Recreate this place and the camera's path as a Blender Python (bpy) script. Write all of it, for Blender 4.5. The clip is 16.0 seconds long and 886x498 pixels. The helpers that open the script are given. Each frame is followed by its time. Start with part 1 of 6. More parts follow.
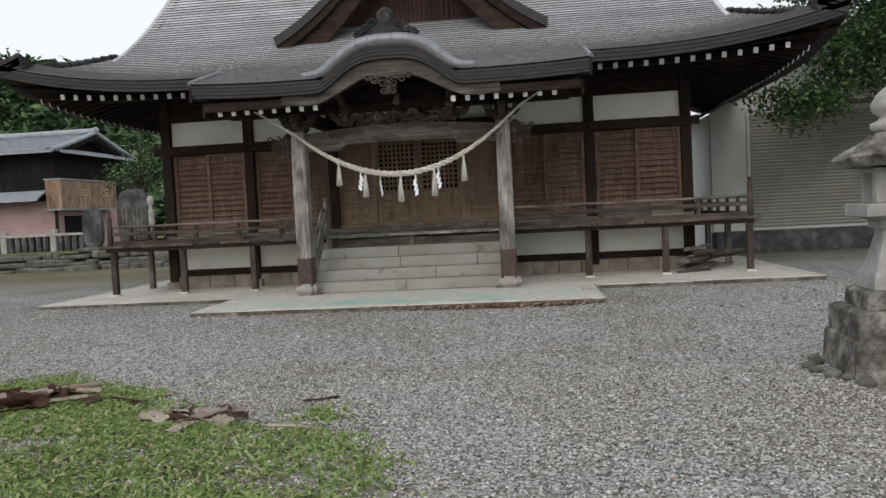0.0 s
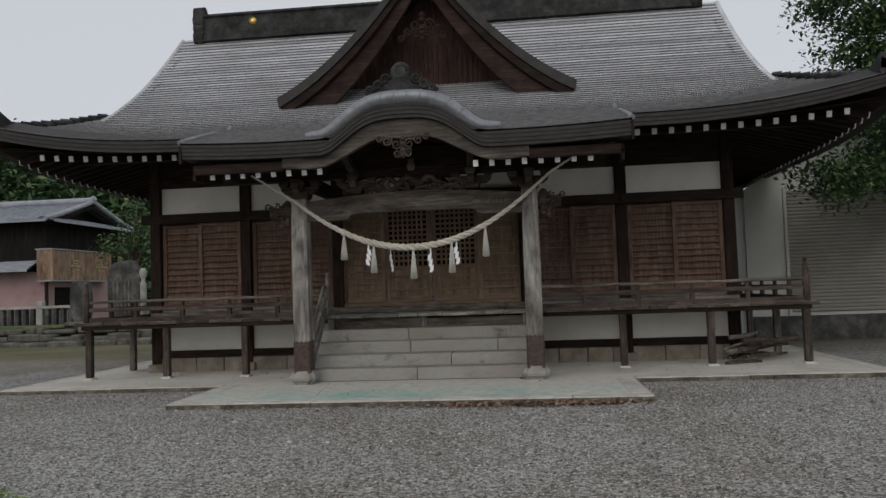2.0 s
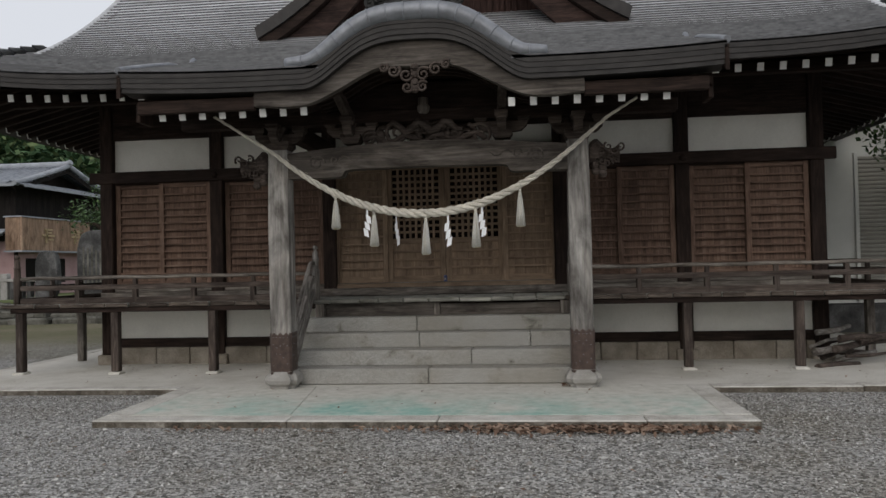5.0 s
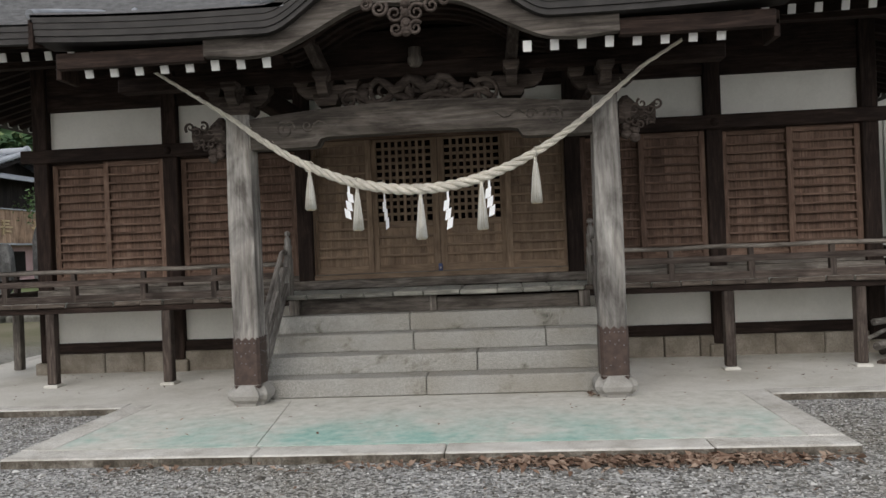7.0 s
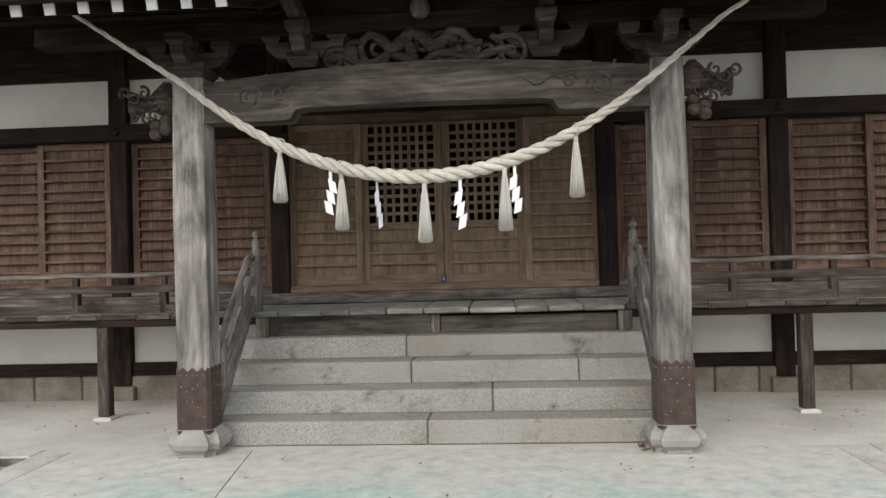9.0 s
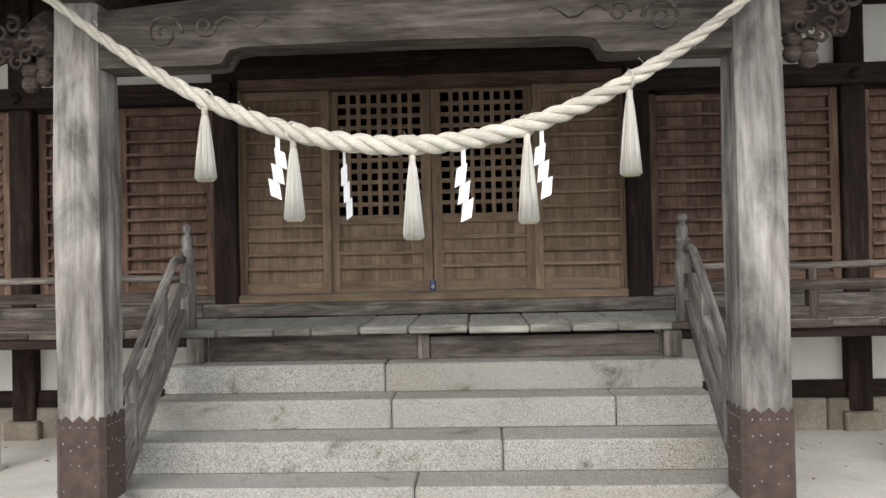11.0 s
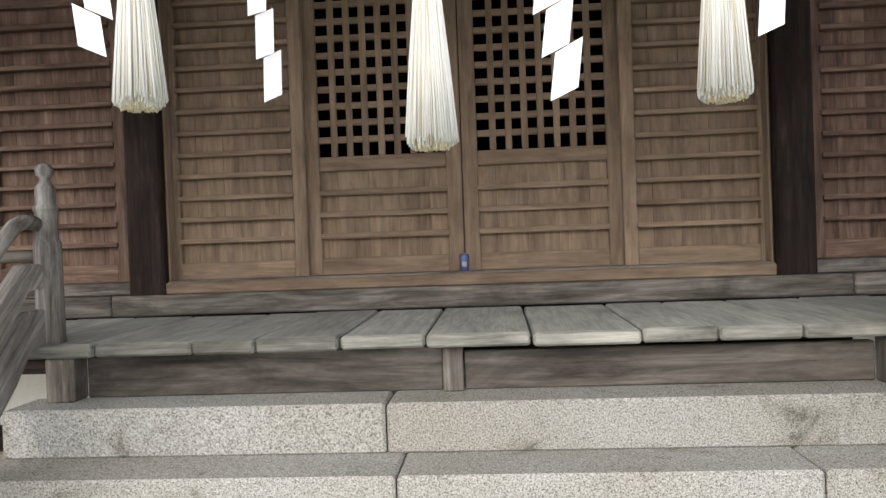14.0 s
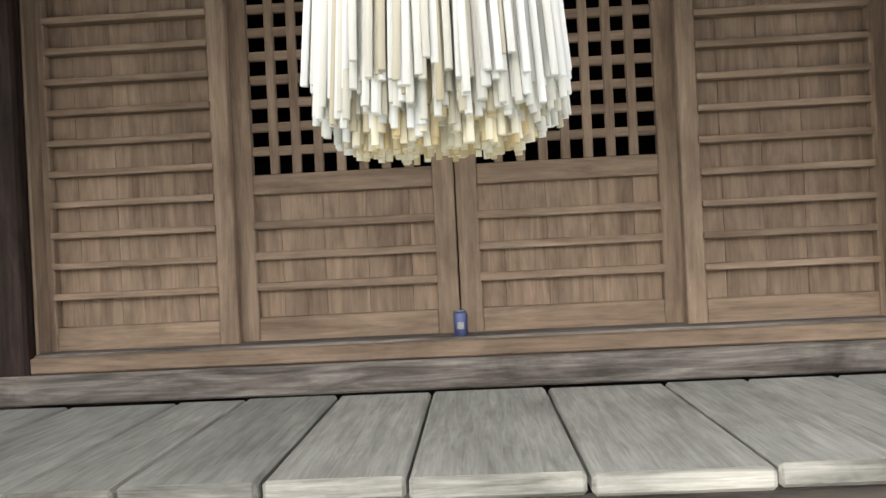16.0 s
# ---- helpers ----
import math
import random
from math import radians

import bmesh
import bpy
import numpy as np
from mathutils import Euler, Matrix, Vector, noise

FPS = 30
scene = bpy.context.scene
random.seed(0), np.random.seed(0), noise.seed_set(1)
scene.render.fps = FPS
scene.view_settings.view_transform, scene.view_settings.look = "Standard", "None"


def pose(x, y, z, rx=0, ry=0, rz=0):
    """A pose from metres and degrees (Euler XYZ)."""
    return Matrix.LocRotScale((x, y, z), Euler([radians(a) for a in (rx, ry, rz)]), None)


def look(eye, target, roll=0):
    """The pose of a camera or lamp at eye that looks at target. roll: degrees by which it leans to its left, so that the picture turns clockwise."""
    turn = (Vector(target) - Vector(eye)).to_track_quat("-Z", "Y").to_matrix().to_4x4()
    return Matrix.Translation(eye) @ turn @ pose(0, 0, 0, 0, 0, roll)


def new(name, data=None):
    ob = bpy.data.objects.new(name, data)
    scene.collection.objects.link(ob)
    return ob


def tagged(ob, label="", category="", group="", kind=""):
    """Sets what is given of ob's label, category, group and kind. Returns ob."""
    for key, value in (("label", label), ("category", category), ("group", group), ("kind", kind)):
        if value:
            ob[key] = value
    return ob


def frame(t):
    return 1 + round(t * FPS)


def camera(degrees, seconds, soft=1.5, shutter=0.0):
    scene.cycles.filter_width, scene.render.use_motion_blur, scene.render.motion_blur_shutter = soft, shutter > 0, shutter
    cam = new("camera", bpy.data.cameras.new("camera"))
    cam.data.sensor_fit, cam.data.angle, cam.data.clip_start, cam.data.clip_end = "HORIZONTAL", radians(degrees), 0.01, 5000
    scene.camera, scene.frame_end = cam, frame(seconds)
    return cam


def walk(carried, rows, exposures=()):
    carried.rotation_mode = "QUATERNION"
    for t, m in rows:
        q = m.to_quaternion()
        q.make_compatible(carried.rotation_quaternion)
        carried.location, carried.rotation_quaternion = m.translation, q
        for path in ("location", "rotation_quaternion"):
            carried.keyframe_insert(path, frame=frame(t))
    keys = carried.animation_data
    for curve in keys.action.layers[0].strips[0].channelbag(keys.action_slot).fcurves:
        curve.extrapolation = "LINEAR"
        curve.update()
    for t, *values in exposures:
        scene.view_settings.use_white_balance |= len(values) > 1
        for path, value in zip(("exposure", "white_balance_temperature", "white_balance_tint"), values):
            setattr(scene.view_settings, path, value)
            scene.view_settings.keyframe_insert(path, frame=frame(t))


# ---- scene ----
cam = camera(60.0, 16.0)
PATH = [
    (0, (0.885, -0.899, 1.495), (0.667, 1.087, 1.399), -2.9),
    (0.5, (0.767, -0.549, 1.507), (0.534, 1.437, 1.456), -2.5),
    (1, (0.675, -0.186, 1.51), (0.453, 1.801, 1.508), -2.2),
    (1.5, (0.611, 0.216, 1.534), (0.398, 2.204, 1.581), -2.2),
    (2, (0.488, 0.636, 1.539), (0.272, 2.622, 1.643), -2.0),
    (2.5, (0.383, 1.123, 1.566), (0.162, 3.106, 1.698), -2.0),
    (3, (0.292, 1.531, 1.576), (0.079, 3.516, 1.706), -2.3),
    (3.5, (0.203, 1.981, 1.585), (-0.008, 3.967, 1.69), -2.1),
    (4, (0.11, 2.39, 1.569), (-0.092, 4.379, 1.643), -1.8),
    (4.5, (0.007, 2.8, 1.584), (-0.188, 4.79, 1.632), -1.7),
    (5, (-0.062, 3.247, 1.595), (-0.276, 5.235, 1.634), -1.3),
    (5.2, (-0.099, 3.43, 1.594), (-0.316, 5.418, 1.631), -1.2),
    (7.3, (-0.469, 5.077, 1.618), (-0.621, 7.071, 1.616), -2.6),
    (7.5, (-0.503, 5.258, 1.622), (-0.649, 7.252, 1.628), -2.7),
    (8, (-0.538, 5.693, 1.62), (-0.692, 7.687, 1.639), -1.9),
    (8.5, (-0.621, 6.123, 1.587), (-0.765, 8.118, 1.614), -1.7),
    (9, (-0.69, 6.532, 1.585), (-0.831, 8.526, 1.611), -1.5),
    (9.2, (-0.671, 6.707, 1.578), (-0.819, 8.701, 1.606), -1.5),
    (11.3, (-0.91, 8.432, 1.612), (-0.99, 10.43, 1.636), -1.3),
    (11.5, (-0.915, 8.594, 1.601), (-0.995, 10.592, 1.634), -1.4),
    (12, (-0.956, 8.992, 1.573), (-1.042, 10.989, 1.61), -1.4),
    (12.5, (-0.995, 9.369, 1.582), (-1.087, 11.366, 1.605), -1.6),
    (13, (-1.06, 9.754, 1.572), (-1.156, 11.751, 1.572), -1.8),
    (13.5, (-1.047, 10.136, 1.552), (-1.177, 12.132, 1.53), -2.0),
    (14, (-1.08, 10.504, 1.529), (-1.222, 12.499, 1.495), -2.1),
    (14.5, (-1.178, 10.903, 1.586), (-1.299, 12.899, 1.55), -2.4),
    (15, (-1.195, 11.173, 1.635), (-1.292, 13.17, 1.609), -2.6),
    (15.5, (-1.179, 11.488, 1.672), (-1.271, 13.486, 1.667), -2.7),
    (16, (-1.193, 11.746, 1.665), (-1.277, 13.744, 1.665), -2.8),
]
EXPOSURE = [(0.0, 0.32), (1.0, 0.18), (2.5, -0.45), (3.5, -0.45), (5.0, -0.05), (7.5, 0.58), (9.0, 0.86), (11.5, 1.38), (12.5, 1.5), (14.0, 1.72), (16.0, 2.2)]
walk(cam, [(t, look(eye, target, roll)) for t, eye, target, roll in PATH], EXPOSURE)

# ---- world and light: a bright overcast sky ----
world = bpy.data.worlds.new("overcast")
scene.world = world
world.use_nodes = True
wt = world.node_tree
for n in list(wt.nodes):
    wt.nodes.remove(n)
w_out = wt.nodes.new("ShaderNodeOutputWorld")
w_bg = wt.nodes.new("ShaderNodeBackground")
w_sky = wt.nodes.new("ShaderNodeTexSky")
w_sky.sky_type, w_sky.sun_disc = "NISHITA", False
w_sky.sun_elevation, w_sky.sun_rotation = radians(36), radians(190)
w_sky.dust_density = 4.0
w_mix = wt.nodes.new("ShaderNodeMixRGB")
w_mix.inputs[0].default_value = 0.8
w_mix.inputs[2].default_value = (8.7, 8.85, 9.3, 1)
wt.links.new(w_sky.outputs[0], w_mix.inputs[1])
wt.links.new(w_mix.outputs[0], w_bg.inputs[0])
w_bg.inputs[1].default_value = 0.1
wt.links.new(w_bg.outputs[0], w_out.inputs[0])
sun = new("sun", bpy.data.lights.new("sun", "SUN"))
sun.data.energy, sun.data.angle, sun.data.color = 0.75, radians(45), (1.0, 0.97, 0.93)
sun.matrix_world = look((-5, -14, 19), (0, 12, 0))


# ---- materials ----
def mat_base(name, rough=0.8, metal=0.0):
    m = bpy.data.materials.new(name)
    m.use_nodes = True
    t = m.node_tree
    b = t.nodes["Principled BSDF"]
    b.inputs["Roughness"].default_value, b.inputs["Metallic"].default_value = rough, metal
    b.inputs["Specular IOR Level"].default_value = 0.5 if metal else 0.15
    return m, t, b


def link(t, a, b):
    t.links.new(a, b)


def node(t, kind, **values):
    n = t.nodes.new(kind)
    for k, v in values.items():
        n.inputs[k].default_value = v
    return n


def coords(t, scale=(1, 1, 1), shift=True, tip=0.0):
    c = t.nodes.new("ShaderNodeTexCoord")
    mp = t.nodes.new("ShaderNodeMapping")
    mp.inputs["Scale"].default_value = scale
    if tip:
        vr = t.nodes.new("ShaderNodeVectorRotate")
        vr.rotation_type = "X_AXIS"
        vr.inputs["Angle"].default_value = radians(tip)
        link(t, c.outputs["Object"], vr.inputs["Vector"])
        link(t, vr.outputs[0], mp.inputs["Vector"])
    else:
        link(t, c.outputs["Object"], mp.inputs["Vector"])
    if shift:
        oi = t.nodes.new("ShaderNodeObjectInfo")
        sc = t.nodes.new("ShaderNodeVectorMath")
        sc.operation = "SCALE"
        sc.inputs[0].default_value = (31.0, 17.0, 23.0)
        link(t, oi.outputs["Random"], sc.inputs["Scale"])
        link(t, sc.outputs[0], mp.inputs["Location"])
    return mp


def ramp(t, src, stops):
    r = t.nodes.new("ShaderNodeValToRGB")
    e = r.color_ramp.elements
    while len(e) < len(stops):
        e.new(0.5)
    for el, (p, c) in zip(e, stops):
        el.position, el.color = p, (*c, 1)
    link(t, src, r.inputs[0])
    return r


def mixed(t, mode, fac, a, b):
    m = t.nodes.new("ShaderNodeMixRGB")
    m.blend_type = mode
    for i, v in ((0, fac), (1, a), (2, b)):
        if hasattr(v, "is_linked"):
            link(t, v, m.inputs[i])
        elif i == 0:
            m.inputs[0].default_value = v
        else:
            m.inputs[i].default_value = (*v, 1)
    return m


def bump(t, b, src, strength, distance=0.01):
    n = t.nodes.new("ShaderNodeBump")
    n.inputs["Strength"].default_value, n.inputs["Distance"].default_value = strength, distance
    link(t, src, n.inputs["Height"])
    link(t, n.outputs[0], b.inputs["Normal"])


def wood(name, along, dark, mid, pale, grain=34.0, rough=0.8, blotch=0.6, relief=0.5, tip=0.0, fibres=0.55, broadly=0.7, vary=0.8):
    """Weathered wood whose grain runs along one axis: fine fibres, broken streaks, and broad stains."""
    m, t, b = mat_base(name, rough)
    def field(fine, ratio, detail, distort=0.0):
        s = [fine, fine, fine]
        s[along] = fine * ratio
        n = node(t, "ShaderNodeTexNoise", Scale=1.0, Detail=detail, Roughness=0.65, Distortion=distort)
        link(t, coords(t, s, tip=tip).outputs[0], n.inputs["Vector"])
        return n
    fibre = field(grain * 3.2, 0.05, 4.0, 0.3)
    streak = field(grain * 0.8, 0.09, 6.0, 0.8)
    stain = field(4.5, 0.4, 7.0, 0.6)
    broad = field(1.3, 0.6, 4.0)
    c = ramp(t, streak.outputs["Fac"], [(0.28, dark), (0.5, mid), (0.74, pale)])
    f = ramp(t, fibre.outputs["Fac"], [(0.3, (0.55, 0.55, 0.55)), (0.5, (1, 1, 1)), (0.7, (1.3, 1.3, 1.3))])
    m1 = mixed(t, "MULTIPLY", fibres, c.outputs[0], f.outputs[0])
    v = ramp(t, stain.outputs["Fac"], [(0.34, (0.4, 0.38, 0.37)), (0.5, (0.95, 0.95, 0.95)), (0.66, (1.4, 1.38, 1.35))])
    m2 = mixed(t, "MULTIPLY", blotch, m1.outputs[0], v.outputs[0])
    w = ramp(t, broad.outputs["Fac"], [(0.35, (0.75, 0.73, 0.72)), (0.65, (1.25, 1.24, 1.22))])
    m3 = mixed(t, "MULTIPLY", broadly, m2.outputs[0], w.outputs[0])
    oi = t.nodes.new("ShaderNodeObjectInfo")
    pr = ramp(t, oi.outputs["Random"], [(0.0, (0.8, 0.8, 0.8)), (1.0, (1.2, 1.19, 1.17))])
    m4 = mixed(t, "MULTIPLY", vary, m3.outputs[0], pr.outputs[0])
    link(t, m4.outputs[0], b.inputs["Base Color"])
    hs = t.nodes.new("ShaderNodeMath")
    hs.operation = "ADD"
    link(t, fibre.outputs["Fac"], hs.inputs[0])
    link(t, streak.outputs["Fac"], hs.inputs[1])
    bump(t, b, hs.outputs[0], relief, 0.004)
    return m


def mineral(name, a, b_, c_, scale=60.0, spread=1.2, rough=0.9, relief=0.4, speck=0.55):
    """Stone, plaster or concrete: fine grains over broad stains."""
    m, t, b = mat_base(name, rough)
    mp = coords(t)
    f = node(t, "ShaderNodeTexNoise", Scale=scale, Detail=3.0, Roughness=0.7)
    l = node(t, "ShaderNodeTexNoise", Scale=spread, Detail=6.0, Roughness=0.65)
    link(t, mp.outputs[0], f.inputs["Vector"])
    link(t, mp.outputs[0], l.inputs["Vector"])
    c1 = ramp(t, l.outputs["Fac"], [(0.3, a), (0.5, b_), (0.7, c_)])
    c2 = ramp(t, f.outputs["Fac"], [(0.32, (0.5, 0.5, 0.5)), (0.5, (1, 1, 1)), (0.68, (1.35, 1.35, 1.35))])
    mx = mixed(t, "MULTIPLY", speck, c1.outputs[0], c2.outputs[0])
    link(t, mx.outputs[0], b.inputs["Base Color"])
    bump(t, b, f.outputs["Fac"], relief, 0.006)
    return m


def step_granite():
    """Pale granite: fine dark and light grains, black stains in a few places, a little rust."""
    m, t, b = mat_base("granite", 0.85)
    mp = coords(t)
    g = node(t, "ShaderNodeTexVoronoi", Scale=260.0)
    f = node(t, "ShaderNodeTexNoise", Scale=170.0, Detail=2.0, Roughness=0.7)
    s = node(t, "ShaderNodeTexNoise", Scale=3.2, Detail=9.0, Roughness=0.72, Distortion=0.5)
    w = node(t, "ShaderNodeTexNoise", Scale=1.1, Detail=3.0)
    for n in (g, f, s, w):
        link(t, mp.outputs[0], n.inputs["Vector"])
    c = ramp(t, f.outputs["Fac"], [(0.33, (0.07, 0.068, 0.062)), (0.45, (0.27, 0.264, 0.244)), (0.7, (0.48, 0.475, 0.45))])
    gr = ramp(t, g.outputs["Color"], [(0.1, (0.6, 0.6, 0.6)), (0.4, (1, 1, 1)), (0.9, (1.15, 1.15, 1.15))])
    c1 = mixed(t, "MULTIPLY", 0.8, c.outputs[0], gr.outputs[0])
    st = ramp(t, s.outputs["Fac"], [(0.3, (0.22, 0.21, 0.19)), (0.37, (0.75, 0.74, 0.7)), (0.44, (1, 1, 1))])
    c2 = mixed(t, "MULTIPLY", 0.85, c1.outputs[0], st.outputs[0])
    br = ramp(t, w.outputs["Fac"], [(0.35, (0.9, 0.86, 0.8)), (0.6, (1.06, 1.06, 1.06))])
    c3 = mixed(t, "MULTIPLY", 0.8, c2.outputs[0], br.outputs[0])
    link(t, c3.outputs[0], b.inputs["Base Color"])
    bump(t, b, f.outputs["Fac"], 0.5, 0.005)
    return m


def plain(name, colour, rough=0.6, metal=0.0, amount=0.25, scale=9.0):
    m, t, b = mat_base(name, rough, metal)
    n = node(t, "ShaderNodeTexNoise", Scale=scale, Detail=5.0, Roughness=0.6)
    link(t, coords(t).outputs[0], n.inputs["Vector"])
    lo, hi = [c * (1 - amount) for c in colour], [min(1, c * (1 + amount)) for c in colour]
    link(t, ramp(t, n.outputs["Fac"], [(0.3, lo), (0.7, hi)]).outputs[0], b.inputs["Base Color"])
    bump(t, b, n.outputs["Fac"], 0.15, 0.004)
    return m


DARK = ((0.0098, 0.0063, 0.0049), (0.0224, 0.0147, 0.0119), (0.0462, 0.0322, 0.0266))
dark_x, dark_y, dark_z = [wood("dark_timber_%s" % "xyz"[i], i, *DARK) for i in range(3)]
GREY = ((0.075, 0.066, 0.058), (0.19, 0.178, 0.165), (0.36, 0.35, 0.335))
grey_x, grey_y, grey_z = [wood("silvered_timber_%s" % "xyz"[i], i, *GREY, blotch=0.85) for i in range(3)]
grey_slope = wood("silvered_timber_sloping", 1, *GREY, blotch=0.8, tip=-43.0)
post_z = wood("silvered_post", 2, (0.07, 0.063, 0.057), (0.205, 0.198, 0.188), (0.34, 0.333, 0.32), grain=11.0, blotch=0.95, fibres=0.5, broadly=0.9)
SHUT = ((0.068, 0.042, 0.031), (0.135, 0.088, 0.066), (0.215, 0.155, 0.122))
shut_x, shut_z = wood("brown_shutter_x", 0, *SHUT, relief=0.3, vary=0.3), wood("brown_shutter_z", 2, *SHUT, relief=0.2, fibres=0.4, vary=0.2)
RED = ((0.0198, 0.0117, 0.0099), (0.0468, 0.027, 0.0234), (0.09, 0.0594, 0.0522))
AGED = ((0.0272, 0.0213, 0.0179), (0.0638, 0.051, 0.0442), (0.1275, 0.1088, 0.0978))
aged_x, aged_y, aged_z = [wood("aged_timber_%s" % "xyz"[i], i, *AGED, blotch=0.8) for i in range(3)]
barge_x = wood("faded_barge_board", 0, (0.012, 0.008, 0.007), (0.03, 0.019, 0.016), (0.06, 0.038, 0.033), blotch=0.8)
red_x, red_z = wood("red_brown_board_x", 0, *RED), wood("red_brown_board_z", 2, *RED)
DOOR = ((0.15, 0.107, 0.074), (0.228, 0.167, 0.118), (0.3, 0.228, 0.166))
door_x, door_z = wood("door_board_x", 0, *DOOR, relief=0.2, blotch=0.4, fibres=0.4, vary=0.3), wood("door_board_z", 2, *DOOR, relief=0.15, blotch=0.45, fibres=0.3, vary=0.2)
BOARD = ((0.235, 0.242, 0.222), (0.325, 0.334, 0.31), (0.405, 0.412, 0.388))
board_y = wood("floor_board_grey", 1, *BOARD, grain=34, blotch=0.3, relief=0.4, fibres=0.45, broadly=0.5)
board_x = wood("floor_board_grey_x", 0, *BOARD, grain=34, blotch=0.3, relief=0.4, fibres=0.45, broadly=0.5)
SILL = ((0.055, 0.047, 0.041), (0.135, 0.121, 0.107), (0.27, 0.252, 0.23))
sill_x, sill_z = wood("weathered_sill_x", 0, *SILL, blotch=0.8), wood("weathered_sill_z", 2, *SILL, blotch=0.8)
sill_y = wood("weathered_sill_y", 1, *SILL, blotch=0.8)
plaster = mineral("white_plaster", (0.6, 0.59, 0.54), (0.7, 0.69, 0.64), (0.76, 0.75, 0.7), scale=30, spread=0.8, relief=0.08, speck=0.08)
granite = step_granite()
beam_x = wood("weathered_beam", 0, (0.035, 0.03, 0.026), (0.095, 0.084, 0.074), (0.18, 0.165, 0.15), grain=20, blotch=0.8)
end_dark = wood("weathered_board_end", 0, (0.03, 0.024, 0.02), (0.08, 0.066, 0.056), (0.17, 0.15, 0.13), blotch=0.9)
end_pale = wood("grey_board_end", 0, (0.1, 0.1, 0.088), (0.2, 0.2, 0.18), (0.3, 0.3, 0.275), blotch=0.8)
# dark tone that paints the shadow line under each roof course's lip
lip_shade = plain("course_lip_shadow", (0.1, 0.102, 0.106), rough=0.6, metal=0.3, amount=0.4)
edge_dark = plain("dark_oxidised_eave_sheet", (0.026, 0.0235, 0.022), rough=0.65, metal=0.2, amount=0.5, scale=6.0)
ornament_dark = mineral("dark_ridge_tile", (0.015, 0.015, 0.015), (0.035, 0.035, 0.034), (0.075, 0.075, 0.073), scale=30, spread=3.0)
ochre_stone = mineral("ochre_foundation_stone", (0.12, 0.1, 0.078), (0.21, 0.185, 0.15), (0.31, 0.28, 0.235), scale=70, spread=2.2)
lantern_stone = mineral("lantern_stone", (0.2, 0.193, 0.178), (0.32, 0.312, 0.295), (0.43, 0.423, 0.405), scale=120, spread=2.6, speck=0.4)
stained_stone = mineral("stained_stone", (0.03, 0.027, 0.023), (0.12, 0.112, 0.1), (0.34, 0.325, 0.3), scale=22, spread=5.0, speck=0.7)
base_granite = mineral("post_base_granite", (0.21, 0.2, 0.18), (0.3, 0.29, 0.268), (0.37, 0.36, 0.338), scale=140, spread=3.0, speck=0.4)
dark_stone = mineral("dark_monument_stone", (0.028, 0.028, 0.028), (0.065, 0.065, 0.064), (0.15, 0.15, 0.148), scale=30, spread=2.0)
bank_stone = mineral("bank_stone", (0.045, 0.045, 0.036), (0.11, 0.107, 0.092), (0.2, 0.195, 0.172), scale=30, spread=2.0)
kerb_face = mineral("dark_kerb_face", (0.045, 0.038, 0.028), (0.12, 0.105, 0.085), (0.27, 0.25, 0.215), scale=60, spread=5.0, speck=0.8, relief=0.9)
kerb_stone = mineral("kerb_stone", (0.34, 0.32, 0.28), (0.5, 0.48, 0.44), (0.6, 0.585, 0.545), scale=110, spread=3.5, speck=0.75, relief=0.8)
concrete = mineral("pale_concrete", (0.42, 0.4, 0.35), (0.54, 0.52, 0.475), (0.62, 0.605, 0.56), scale=90, spread=0.9, relief=0.2, speck=0.35)


def sheet_roof():
    """Weathered copper sheet: each course with a tone of its own, streaked and stained."""
    m, t, b = mat_base("weathered_copper_sheet", 0.5, 0.2)
    n1 = node(t, "ShaderNodeTexNoise", Scale=1.0, Detail=6.0, Roughness=0.65)
    link(t, coords(t, (0.8, 3.0, 3.0), False).outputs[0], n1.inputs["Vector"])
    n2 = node(t, "ShaderNodeTexNoise", Scale=1.0, Detail=4.0, Roughness=0.6)
    link(t, coords(t, (3.0, 22.0, 22.0)).outputs[0], n2.inputs["Vector"])
    c = ramp(t, n1.outputs["Fac"], [(0.3, (0.35, 0.353, 0.362)), (0.5, (0.46, 0.468, 0.482)), (0.72, (0.56, 0.575, 0.592))])
    s = ramp(t, n2.outputs["Fac"], [(0.3, (0.6, 0.6, 0.6)), (0.5, (1, 1, 1)), (0.7, (1.3, 1.3, 1.3))])
    m1 = mixed(t, "MULTIPLY", 0.7, c.outputs[0], s.outputs[0])
    oi = t.nodes.new("ShaderNodeObjectInfo")
    o = ramp(t, oi.outputs["Random"], [(0.0, (0.68, 0.68, 0.68)), (1.0, (1.3, 1.3, 1.3))])
    m2 = mixed(t, "MULTIPLY", 0.85, m1.outputs[0], o.outputs[0])
    link(t, m2.outputs[0], b.inputs["Base Color"])
    bump(t, b, n2.outputs["Fac"], 0.25, 0.004)
    return m


roof_metal = sheet_roof()
rim_metal = plain("blue_grey_copper_rim", (0.2, 0.212, 0.232), rough=0.45, metal=0.3, amount=0.3, scale=5.0)
sleeve_metal = plain("brown_copper_sleeve", (0.064, 0.042, 0.034), rough=0.5, metal=0.3, amount=0.35, scale=14.0)
white_paint = plain("white_rafter_paint", (0.78, 0.78, 0.76), rough=0.7, amount=0.06)
black_inside = plain("dark_interior", (0.01, 0.009, 0.008), rough=0.95)
gold = plain("gilt_crest", (0.6, 0.42, 0.12), rough=0.35, metal=0.9)
straw = wood("pale_straw", 2, (0.42, 0.39, 0.3), (0.62, 0.59, 0.48), (0.78, 0.76, 0.68), grain=120, blotch=0.3, relief=0.4)
